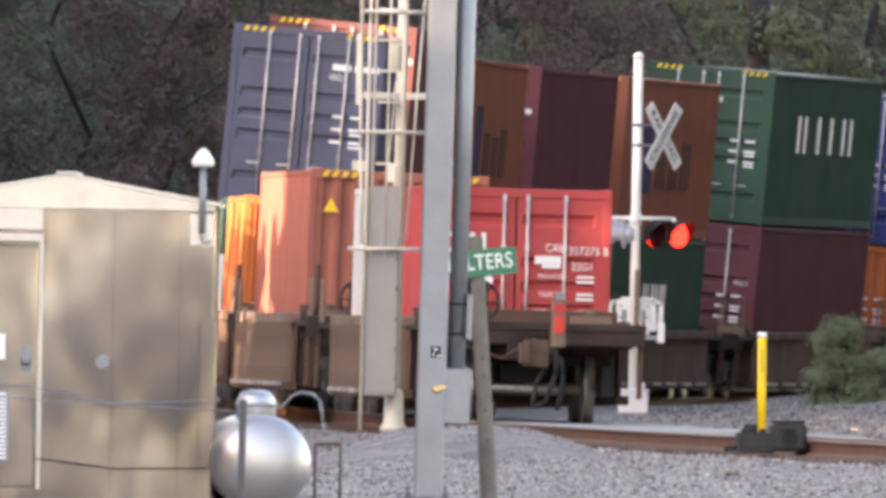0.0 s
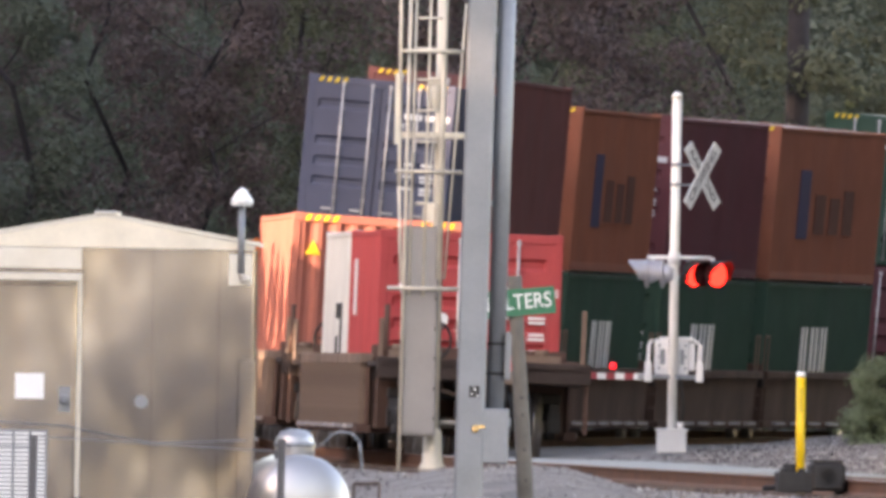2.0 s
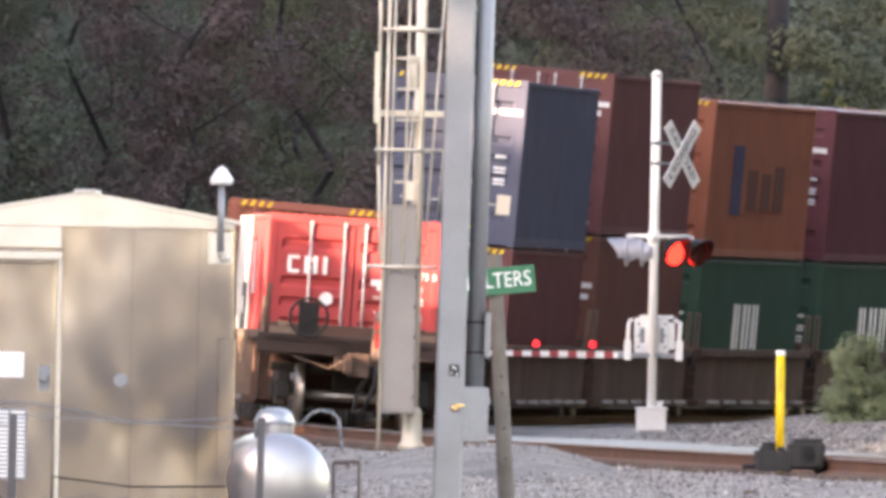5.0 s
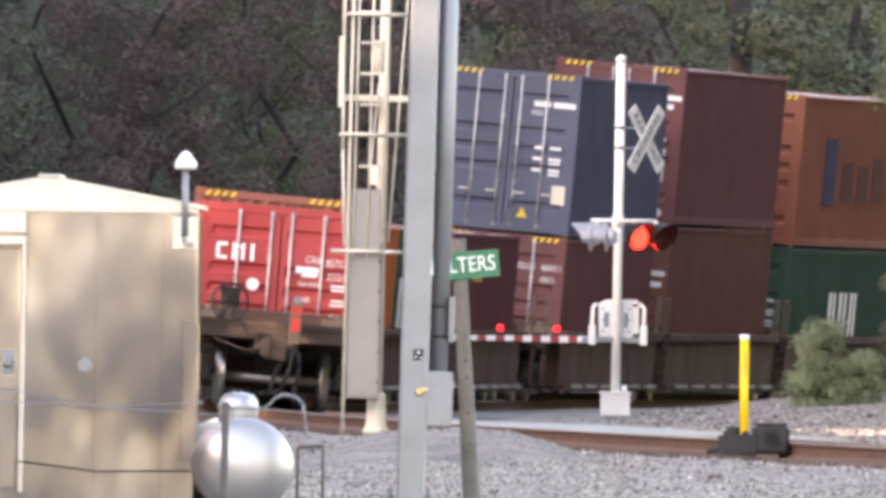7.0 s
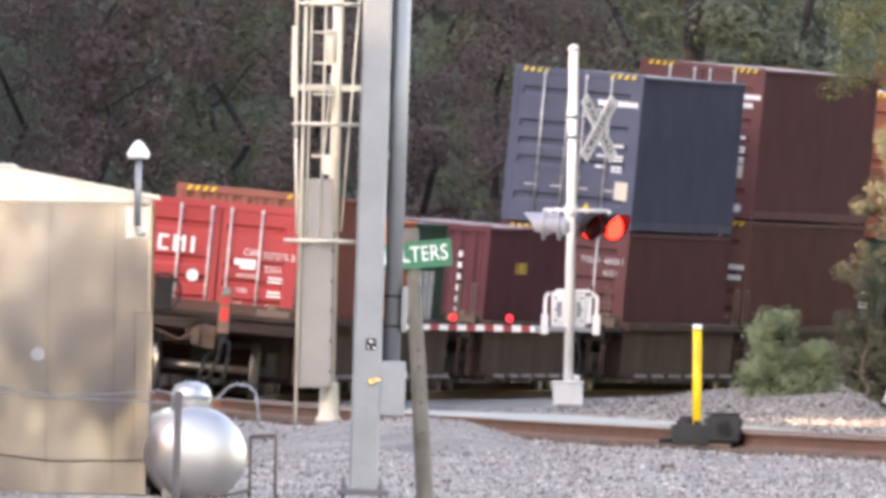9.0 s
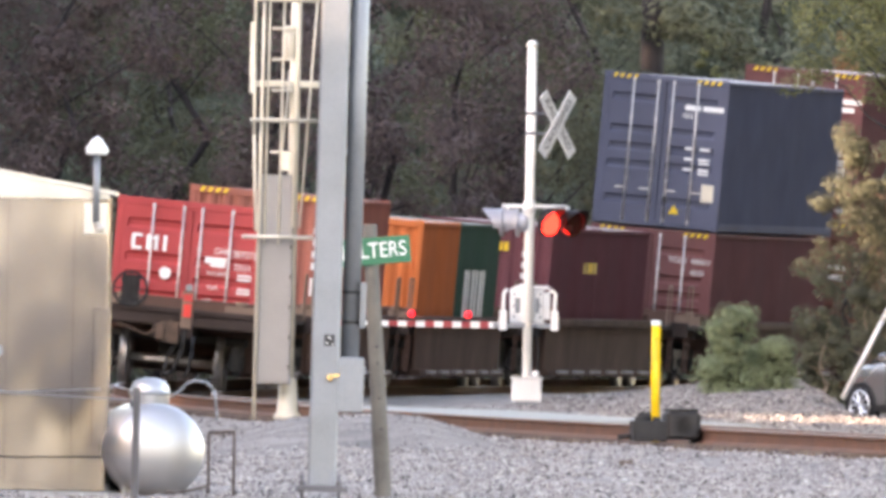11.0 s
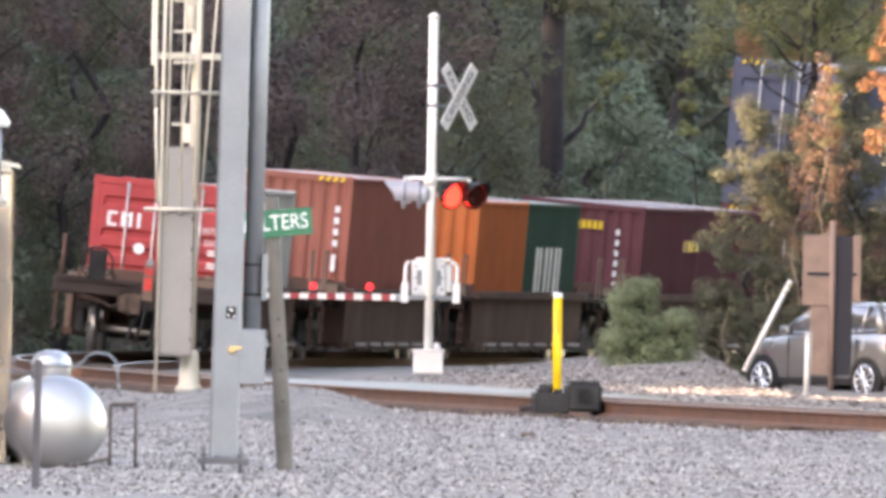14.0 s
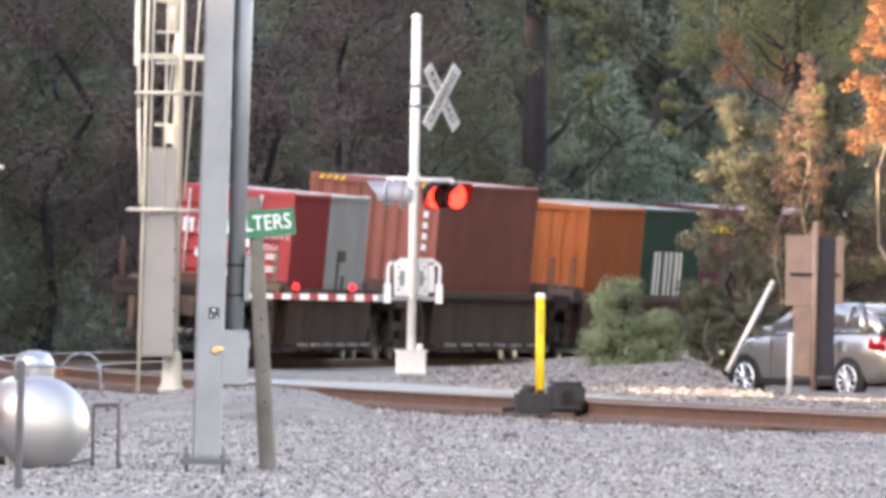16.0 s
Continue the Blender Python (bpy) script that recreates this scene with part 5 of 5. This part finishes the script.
                cyl(bm, (x + 0.24 * math.cos(t), sy * 0.945, 0.325 + 0.24 * math.sin(t)), (x + 0.24 * math.cos(u), sy * 0.945, 0.325 + 0.24 * math.sin(u)), 0.018, 6)
            part("rim", bm, M_ALLOY, wheel, "bright multi-spoke alloy rim")
        bm = new_bm()
        loft(bm, [[(1.78, sy * 0.90, 0.86), (1.78, sy * 0.86, 1.06), (1.78, sy * 0.80, 0.95)], [(2.08, sy * 0.86, 0.82), (2.06, sy * 0.80, 1.08), (2.05, sy * 0.70, 0.95)], [(2.22, sy * 0.66, 0.84), (2.19, sy * 0.62, 1.02), (2.15, sy * 0.60, 0.94)]])
        part("tail_lamp", bm, M_TAIL, ob, "red wrap-round tail lamp")
        bm = new_bm()
        loft(bm, [[(-2.0, sy * 0.55, 0.64), (-1.96, sy * 0.55, 0.77), (-1.9, sy * 0.50, 0.72)], [(-1.62, sy * 0.86, 0.82), (-1.60, sy * 0.83, 0.93), (-1.6, sy * 0.76, 0.88)]])
        part("headlamp", bm, M_ALLOY, ob, "clear swept headlamp")
    bm = new_bm()
    box(bm, 2.10, 2.25, -0.75, 0.75, 0.34, 0.52)
    part("bumper", bm, M_BLACK, ob, "dark rear bumper", bevel=0.04)
    part("number_plate", box(new_bm(), 2.20, 2.235, -0.16, 0.16, 0.70, 0.80), M_WHITE, ob, "blank white plate")


hatchback(pose(9.33, 426.6, -0.50, 0, 0, -51))


# ---- signs and markers by the road ----
def sign_back():
    ob = thing("road_sign", pose(8.76, 420.0, -0.50), "road sign seen from its brown back on a dark steel post", "road sign")
    bm = new_bm()
    cyl(bm, (0, 0, 0), (0, 0, 2.95), 0.05, 10)
    part("post", bm, M_BROWNSIGN, ob, "brown steel post")
    bm = new_bm()
    box(bm, -0.50, -0.02, 0.03, 0.05, 1.55, 2.72)
    part("panel", bm, M_BROWNSIGN, ob, "plain brown panel", bevel=0.01)
    bm = new_bm()
    box(bm, 0.02, 0.33, 0.02, 0.05, 0.4, 2.7)
    part("panel", bm, M_DARKSIGN, ob, "narrow dark panel", bevel=0.01)
    bm = new_bm()
    box(bm, 0.33, 0.47, 0.02, 0.05, 1.6, 2.72)
    part("panel", bm, M_BROWNSIGN, ob, bevel=0.01)
    bm = new_bm()
    box(bm, -0.36, -0.05, 0.05, 0.09, 0.4, 1.55)
    part("panel", bm, M_BROWNSIGN, ob, "lower brown panel", bevel=0.01)
    bm = new_bm()
    box(bm, -0.42, 0.40, 0.0, 0.03, 2.05, 2.10)
    part("brace", bm, M_DARKSIGN, ob)


def marker(name, p, q, r, label):
    ob = thing(name, pose(0, 0, 0), label, "marker post")
    bm = new_bm()
    cyl(bm, p, q, r, 10)
    part("tube", bm, M_WPAINT, ob)
    bm = new_bm()
    p, q = Vector(p), Vector(q)
    for f in (0.86, 0.93):
        cyl(bm, p.lerp(q, f), p.lerp(q, f + 0.03), r * 1.08, 10)
    part("band", bm, M_CREAM, ob, "pale reflective band")


sign_back()
marker("guy_guard", (7.33, 420, -0.05), (8.07, 420, 1.46), 0.045, "white plastic guy-wire guard leaning over the verge")
marker("delineator", (8.12, 408, -0.50), (8.14, 408, 0.62), 0.05, "white plastic delineator post by the road")


def scrap(x, y, turn, size, label):
    ob = thing("wood_scrap", pose(x, y, ground_z(x, y) + 0.02, 4, 6, turn), label, "debris", "scraps on the gravel")
    bm = new_bm()
    box(bm, -size, size, -size * 0.35, size * 0.35, -0.03, 0.03)
    for v in bm.verts:
        v.co += Vector((noise.noise(v.co * 40), noise.noise(v.co * 31), noise.noise(v.co * 27))) * 0.02
    part("splinter", bm, M_TIE, ob, bevel=0.015)


scrap(2.35, 262.0, 12, 0.07, "dark splinter of tie wood on the gravel")
scrap(3.95, 268.0, 70, 0.04, "small rusty scrap in the gravel")


# ---- trees and shrubs ----
def leaves(rng, centres, radii, count, size, flat=0.8):
    """Many small bent leaves scattered through round clumps of uneven density."""
    centres, radii = np.array(centres, float), np.array(radii, float)
    pick = rng.choice(len(centres), count, p=radii ** 2 / (radii ** 2).sum())
    d = rng.normal(size=(count, 3))
    d /= np.linalg.norm(d, axis=1)[:, None]
    rad = rng.uniform(0.35, 1.1, (count, 1)) ** 0.6
    pos = centres[pick] + d * rad * radii[pick][:, None] * (1, 1, flat)
    u = rng.normal(size=(count, 3))
    u /= np.linalg.norm(u, axis=1)[:, None]
    nrm = d + u * 0.6 + (0, 0, 0.5)
    nrm /= np.linalg.norm(nrm, axis=1)[:, None]
    u = np.cross(nrm, rng.normal(size=(count, 3)))
    u /= np.linalg.norm(u, axis=1)[:, None]
    w = np.cross(nrm, u)
    s = size * rng.uniform(0.55, 1.3, (count, 1))
    v = np.stack([pos - u * s, pos + w * s * 0.45 + nrm * s * 0.12, pos + u * s, pos - w * s * 0.45 + nrm * s * 0.12], 1).reshape(-1, 3)
    f = np.arange(count * 4).reshape(-1, 4)
    return v, f


def limb(bm, p, q, r, r2, rng, bends=4):
    p, q = Vector(p), Vector(q)
    prev, pr = p, r
    for i in range(1, bends + 1):
        f = i / bends
        c = p.lerp(q, f) + Vector(rng.normal(0, (q - p).length * 0.035, 3)) * (f < 1)
        cr = r + (r2 - r) * f
        cyl(bm, prev, c, pr, 8, cr, caps=False)
        prev, pr = c, cr


def tree(name, seed, x, y, z, height, spread, material, count, size, label, low=0.1, trunk_r=0.16, group="wood behind the track", bark=None, clumps=46, lean=0.0, puff=(0.16, 0.34)):
    rng = np.random.default_rng(seed)
    ob = thing(name, pose(x, y, z), label, "tree", group)
    bm = new_bm()
    top = (lean * height, 0, height * 0.9)
    limb(bm, (0, 0, -0.2), top, trunk_r, trunk_r * 0.2, rng, 7)
    cs, rs = [], []
    for i in range(clumps):
        f = low + (1 - low) * (i + rng.random()) / clumps
        prof = math.sin(math.pi * min(1, 0.18 + 0.82 * f)) ** 0.6
        a = rng.uniform(0, 2 * math.pi)
        rr = spread * prof * rng.uniform(0.25, 1.0)
        c = (lean * height * f + rr * math.cos(a), rr * math.sin(a), height * f + rng.normal(0, 0.2))
        cs.append(c)
        rs.append(spread * rng.uniform(*puff))
        if i % 3 == 0:
            limb(bm, (lean * height * f, 0, max(0.3, height * f - rr * 0.6)), c, trunk_r * 0.35 * (1.1 - f), 0.012, rng, 3)
    part("trunk", bm, bark or M_BARK, ob, "dark tapering trunk with limbs")
    v, f = leaves(rng, cs, rs, count, size)
    crown = from_arrays("crown", v, f, material, ob)
    tagged(crown, "uneven crown of small leaves")
    return ob


RNG = np.random.default_rng(11)
KINDS = ((M_LEAF1, "dark green broadleaf tree in deep shade"), (M_LEAF2, "red-brown autumn tree in deep shade"), (M_LEAF3, "olive green tree in the dark wood"))
ROW = ((-12.5, 472, 0), (-10.2, 470, 0), (-8.6, 476, 1), (-6.4, 472, 1), (-4.6, 480, 2), (-2.6, 474, 1), (-0.6, 482, 1), (1.2, 490, 1), (2.8, 500, 2), (11.2, 545, 0), (14.5, 540, 2),
       (-11.5, 500, 1), (-8.0, 506, 0), (-5.0, 510, 2), (-2.0, 515, 0), (1.0, 520, 2), (3.6, 530, 0), (12.5, 570, 1), (17, 560, 0), (-15, 490, 2))
for i, (x, y, k) in enumerate(ROW):
    mt, lb = KINDS[k]
    tree("woodland_tree", 100 + i, x, y, -0.4, RNG.uniform(10.5, 13.5), RNG.uniform(1.9, 2.5), mt, 26000, 0.062, lb, low=0.05, trunk_r=0.10, clumps=90)
# lighter green growth behind the bare trunk
tree("woodland_tree", 301, 6.9, 560, -0.4, 6.4, 1.9, M_LEAF4, 20000, 0.07, "blue-green leafy tree beyond the bare trunk", low=0.05, clumps=70)
tree("woodland_tree", 302, 4.6, 575, -0.4, 9.0, 2.3, M_LEAF3, 20000, 0.07, "olive leafy tree beyond the bare trunk", low=0.05, clumps=70)
tree("woodland_tree", 303, 8.7, 572, -0.4, 4.8, 1.7, M_LEAF4, 16000, 0.07, "low blue-green leafy tree in the distance", low=0.05, clumps=60)
# a high canopy, added above the view, that keeps the hollow beyond dark
for i, (x, y) in enumerate(((5.6, 590), (8.6, 582), (11.4, 590), (14.2, 580), (8.0, 602), (11.0, 600))):
    tree("canopy_tree", 320 + i, x, y, -0.4, 16.0, 3.2, M_LEAF1, 11000, 0.13, "tall dark tree with a high closed crown, added for shade", low=0.42, trunk_r=0.2, clumps=70)
# thin sprays before the hollow; their sunlight is put into the yellow leaf colour
tree("understorey_tree", 331, 6.45, 535, -0.4, 7.6, 0.7, M_LEAFY, 1500, 0.05, "thin understorey tree with sunlight painted into its yellow-green sprays", low=0.72, trunk_r=0.04, clumps=14)
tree("understorey_tree", 332, 8.1, 540, -0.4, 6.7, 0.5, M_LEAFY, 1300, 0.05, "thin understorey tree with sunlight painted into its yellow-green sprays", low=0.72, trunk_r=0.04, clumps=12)
tree("understorey_tree", 333, 4.2, 524, -0.4, 6.4, 0.9, M_LEAF3, 4000, 0.05, "olive understorey tree beside the pine", low=0.2, trunk_r=0.05, clumps=30)


def bare_trunk():
    rng = np.random.default_rng(21)
    ob = thing("pine_tree", pose(5.12, 528, -0.4), "tall dark bare pine trunk rising out of view", "tree", "wood behind the track")
    bm = new_bm()
    cyl(bm, (0, 0, -0.2), (0.03, 0, 14.0), 0.29, 14, 0.2)
    limb(bm, (0.1, 0, 4.6), (1.0, 0.3, 5.6), 0.09, 0.03, rng, 4)
    limb(bm, (-0.1, 0, 5.4), (-0.9, 0.3, 6.6), 0.07, 0.03, rng, 4)
    part("trunk", bm, M_BARK, ob, "dark bark trunk with stub limbs")
    cs = [(rng.uniform(-2.2, 2.2), rng.uniform(-1, 1), rng.uniform(6.5, 14)) for _ in range(40)]
    v, f = leaves(rng, cs, [rng.uniform(0.3, 0.7) for _ in cs], 5000, 0.10)
    tagged(from_arrays("crown", v, f, M_LEAF3, ob), "thin olive foliage high up")


bare_trunk()
# yellow-lit sprays in front of the dark wood, and the autumn trees before the far leg of the track
tree("autumn_tree", 401, 9.0, 441, -0.35, 5.35, 0.72, M_LEAFR, 4600, 0.028, "young tree with sparse rusty autumn leaves on pale twigs", low=0.50, trunk_r=0.03, group="trees by the road", bark=M_TWIG, clumps=80, puff=(0.10, 0.26))
tree("autumn_tree", 411, 8.65, 442, -0.35, 4.3, 0.6, M_LEAFR, 2200, 0.026, "slender rusty sapling with pale bare twigs", low=0.25, trunk_r=0.024, group="trees by the road", bark=M_TWIG, clumps=60, puff=(0.10, 0.26))
tree("autumn_tree", 402, 10.5, 444, -0.4, 7.6, 0.95, M_LEAFO, 12000, 0.033, "taller tree with orange autumn leaves", low=0.58, trunk_r=0.05, group="trees by the road", bark=M_TWIG, clumps=120, puff=(0.10, 0.24))
tree("autumn_tree", 406, 9.06, 520, -0.4, 7.1, 0.85, M_LEAFO, 2600, 0.03, "slim tree with a tuft of orange leaves", low=0.84, trunk_r=0.03, group="trees by the road", bark=M_TWIG, clumps=40, puff=(0.12, 0.26))
tree("autumn_tree", 412, 10.04, 520, -0.4, 6.85, 0.8, M_LEAFO, 2200, 0.03, "slim tree with a small tuft of orange leaves", low=0.86, trunk_r=0.028, group="trees by the road", bark=M_TWIG, clumps=34, puff=(0.12, 0.26))
tree("roadside_tree", 403, 7.9, 446, -0.35, 4.8, 1.0, M_ROADLEAF, 19000, 0.034, "olive green sapling with drooping sprays by the road", low=0.02, trunk_r=0.05, group="trees by the road", clumps=110, puff=(0.10, 0.28))
tree("roadside_tree", 413, 8.75, 448, -0.35, 4.7, 1.1, M_ROADLEAF, 20000, 0.034, "leafy olive sapling behind the autumn trees", low=0.02, trunk_r=0.05, group="trees by the road", clumps=110, puff=(0.10, 0.28))
tree("roadside_tree", 407, 9.25, 443, -0.35, 5.2, 0.35, M_LEAFY, 1300, 0.03, "thin sapling with a yellow-green tip", low=0.8, trunk_r=0.024, group="trees by the road", clumps=24)
tree("roadside_tree", 404, 9.7, 450, -0.4, 5.6, 1.3, M_ROADLEAF, 26000, 0.038, "dense olive roadside tree", low=0.02, trunk_r=0.07, group="trees by the road", clumps=120, puff=(0.12, 0.3))
tree("roadside_tree", 405, 11.2, 448, -0.4, 6.5, 1.4, M_ROADLEAF, 22000, 0.04, "dense olive roadside tree", low=0.02, trunk_r=0.07, group="trees by the road", clumps=110, puff=(0.12, 0.3))
tree("roadside_tree", 408, 9.1, 468, -0.4, 11.5, 2.7, M_LEAFY, 34000, 0.046, "broad yellow-green tree reaching over the track", low=0.52, trunk_r=0.13, group="trees by the road", clumps=130, puff=(0.10, 0.24))
tree("shrub", 409, 7.3, 437, -0.1, 1.6, 0.5, M_ROADLEAF, 7000, 0.032, "olive brown shrub on the bank", low=0.02, trunk_r=0.03, group="trees by the road", bark=M_TWIG, clumps=40)
tree("shrub", 410, 8.1, 440, -0.4, 2.2, 0.6, M_ROADLEAF, 8000, 0.032, "olive shrub by the road", low=0.02, trunk_r=0.03, group="trees by the road", bark=M_TWIG, clumps=40)


def pine_sapling(x, y, z):
    rng = np.random.default_rng(31)
    ob = thing("pine_sapling", pose(x, y, z), "small bushy yellow-green pine sapling on the bank", "shrub", "trees by the road")
    bm = new_bm()
    limb(bm, (0, 0, -0.1), (0.05, 0, 1.35), 0.035, 0.01, rng, 4)
    cs, rs = [], []
    limb(bm, (0.05, 0, 0.0), (0.75, 0.1, 0.85), 0.028, 0.01, rng, 4)
    for i in range(130):
        f = rng.uniform(0.0, 1.0) ** 1.3
        a = rng.uniform(0, 6.28)
        side = i % 3 == 0
        r = (0.5 if side else 0.72) * (1 - f * 0.6) * rng.uniform(0.2, 1.0)
        c = (r * math.cos(a) + (0.62 if side else -0.1), r * math.sin(a), 0.05 + (0.85 if side else 1.45) * f)
        cs.append(c)
        rs.append(rng.uniform(0.12, 0.30))
        limb(bm, (0.55 if side else 0.03, 0, max(0.05, c[2] - 0.2)), c, 0.012, 0.004, rng, 2)
    part("trunk", bm, M_BARK, ob)
    v, f = leaves(rng, cs, rs, 17000, 0.034)
    tagged(from_arrays("needles", v, f, M_PINE, ob), "tufts of yellow-green needles")


pine_sapling(5.65, 426, -0.08)


def undergrowth():
    rng = np.random.default_rng(41)
    cs, rs = [], []
    for _ in range(260):
        x = rng.uniform(-14, 16)
        y = rng.uniform(430, 466) if x < -5.5 else rng.uniform(max(466, min(545, 470 + 6 * x)), 565)
        cs.append((x, y, rng.uniform(-0.3, 0.9 if x > -5 else 1.6)))
        rs.append(rng.uniform(0.3, 0.8))
    v, f = leaves(rng, cs, rs, 26000, 0.10)
    tagged(from_arrays("undergrowth", v, f, M_GRASS), "dark weeds and brush along the wood's edge", "undergrowth", kind="stuff")


undergrowth()


def old_post():
    ob = thing("wooden_post", pose(-5.05, 428, -0.4), "old brown wooden post among the brush", "post")
    bm = new_bm()
    cyl(bm, (0, 0, -0.1), (0.08, 0, 1.9), 0.11, 10, 0.09)
    part("shaft", bm, M_WOOD, ob, bevel=0.01)


old_post()


# tall unseen wood added on the sun's side, which keeps most of the place in shade but for one gap
def shade_row():
    first = None
    tall = tree("shelter_tree", 502, -44.0, 560, -0.4, 29.0, 6.5, M_LEAF1, 9000, 0.68, "very tall dark tree added out of view to block light", low=0.02, trunk_r=0.5, group="sheltering wood", clumps=150)
    for row, x in ((0, -40.0), (1, -49.0)):
        for i in range(75):
            y = 60 + 8.0 * i + 4 * row
            shift = 0.65 * (-40 - x)
            if abs(y + shift - GAP_AT) < GAP_HALF or (row and y > 446):
                continue
            h = 1.0 + 0.10 * math.sin(i * 2.1 + row)
            if first is None:
                first = tree("shelter_tree", 501, x, y, -0.4, 19.0, 6.0, M_LEAF1, 6500, 0.62, "tall dark green tree added out of view to shape light", low=0.02, trunk_r=0.4, group="sheltering wood", clumps=110)
            else:
                copy_thing(first if y < 428 else tall, pose(x + 1.5 * math.sin(i), y, -0.4 + 19 * (h - 1), 0, 0, (i * 77) % 360))

    # and unseen rows on the inner side of the curve, added to darken the container sides
    for row, x in ((0, 20.5), (1, 29.0)):
        for i in range(21):
            copy_thing(tall, pose(x + 1.5 * math.sin(i * 1.9), 285 + 8 * i + 4 * row + (60 if x > 25 else 0), -0.4 + math.sin(i), 0, 0, (i * 131) % 360))

    # scattered unseen trees far behind the camera, added to mottle the hut's reflections
    for i in range(16):
        copy_thing(first, pose(-74 + 9.5 * i + 3 * math.sin(i * 2.7), -55 - 12 * math.cos(i * 1.7), -0.4, 0, 0, (i * 71) % 360))

    # a low unseen hedge beside the line, added to keep sun off decks and trucks
    hedge = None
    for i in range(17):
        m = pose(-12.6 + 0.5 * math.sin(i * 2.3), 334 + 2.4 * i, -0.4, 0, 0, (i * 83) % 360)
        if hedge is None:
            hedge = tree("hedge_shrub", 503, -12.6, 334, -0.4, 5.3, 1.8, M_LEAF3, 3500, 0.22, "dense olive shrub added out of view to shade the decks", low=0.02, trunk_r=0.06, group="trackside hedge", clumps=50)
        else:
            copy_thing(hedge, m)


GAP_AT, GAP_HALF = 339.0, 13.0
shade_row()


def far_woods():
    rng = np.random.default_rng(61)
    n = 70000
    pos = np.stack([rng.uniform(-30, 36, n), rng.uniform(596, 640, n), rng.uniform(-0.5, 19, n)], 1)
    u = rng.normal(size=(n, 3))
    u /= np.linalg.norm(u, axis=1)[:, None]
    w = np.cross(u, rng.normal(size=(n, 3)))
    w /= np.linalg.norm(w, axis=1)[:, None]
    s = 0.30 * rng.uniform(0.5, 1.4, (n, 1))
    v = np.stack([pos - u * s, pos + w * s * 0.6, pos + u * s, pos - w * s * 0.6], 1).reshape(-1, 3)
    tagged(from_arrays("far_woods", v, np.arange(n * 4).reshape(-1, 4), M_LEAF1), "dense dark foliage of the far wood", "woods", kind="stuff")


far_woods()


def backdrop():
    """Dark wooded slope that closes the distance."""
    xs, zs = [-60 + 4 * i for i in range(31)], [-1 + 2 * i for i in range(13)]
    verts = [(x, 662 + 2.0 * noise.noise((x * 0.3, z * 0.3, 0)), z) for z in zs for x in xs]
    w = len(xs)
    faces = [(j * w + i, j * w + i + 1, (j + 1) * w + i + 1, (j + 1) * w + i) for j in range(len(zs) - 1) for i in range(w - 1)]
    m = mat("distant_wood", (0.085, 0.095, 0.07), 0.95, var=0.45, scale=1.5, fine=8, bump=0.2, spec=0.05)
    tagged(from_arrays("backdrop", verts, faces, m), "dark wooded slope in the distance", "backdrop", kind="structure")


backdrop()


# ---- what moves ----
def motions():
    for ob, along, up in RIDERS:
        rows = []
        for i in range(17):
            s = TAIL + SPEED * i + EASE * i * (i - 8) + along
            rows.append((float(i), rail_pose(s) @ pose(0, 0, up)))
        walk(ob, rows)
    # the added disc slides between the lamps, so that they seem to flash in turn
    for ob, a, b in UNLIT_DISC:
        rows, now, flip = [(0.0, Matrix.Translation(a))], a, 0.30
        away = Matrix.Translation((a + b) / 2 + Vector((-0.062, 0.078, 0)))
        while flip < 16.0:
            rows.append((flip, Matrix.Translation(now)))
            now = b if now is a else a
            rows += [(flip + 0.06, away), (flip + 0.14, away), (flip + 0.2, Matrix.Translation(now))]
            flip += 1.565
        rows.append((max(16.2, flip), Matrix.Translation(now)))
        walk(ob, rows)
    # the tail car's wheels roll
    for axle in SPINNERS:
        base = axle.matrix_basis.copy()
        turn = math.degrees(SPEED / 0.42)
        walk(axle, [(i / 15, base @ pose(0, 0, 0, -turn * i / 15)) for i in range(241)])


motions()
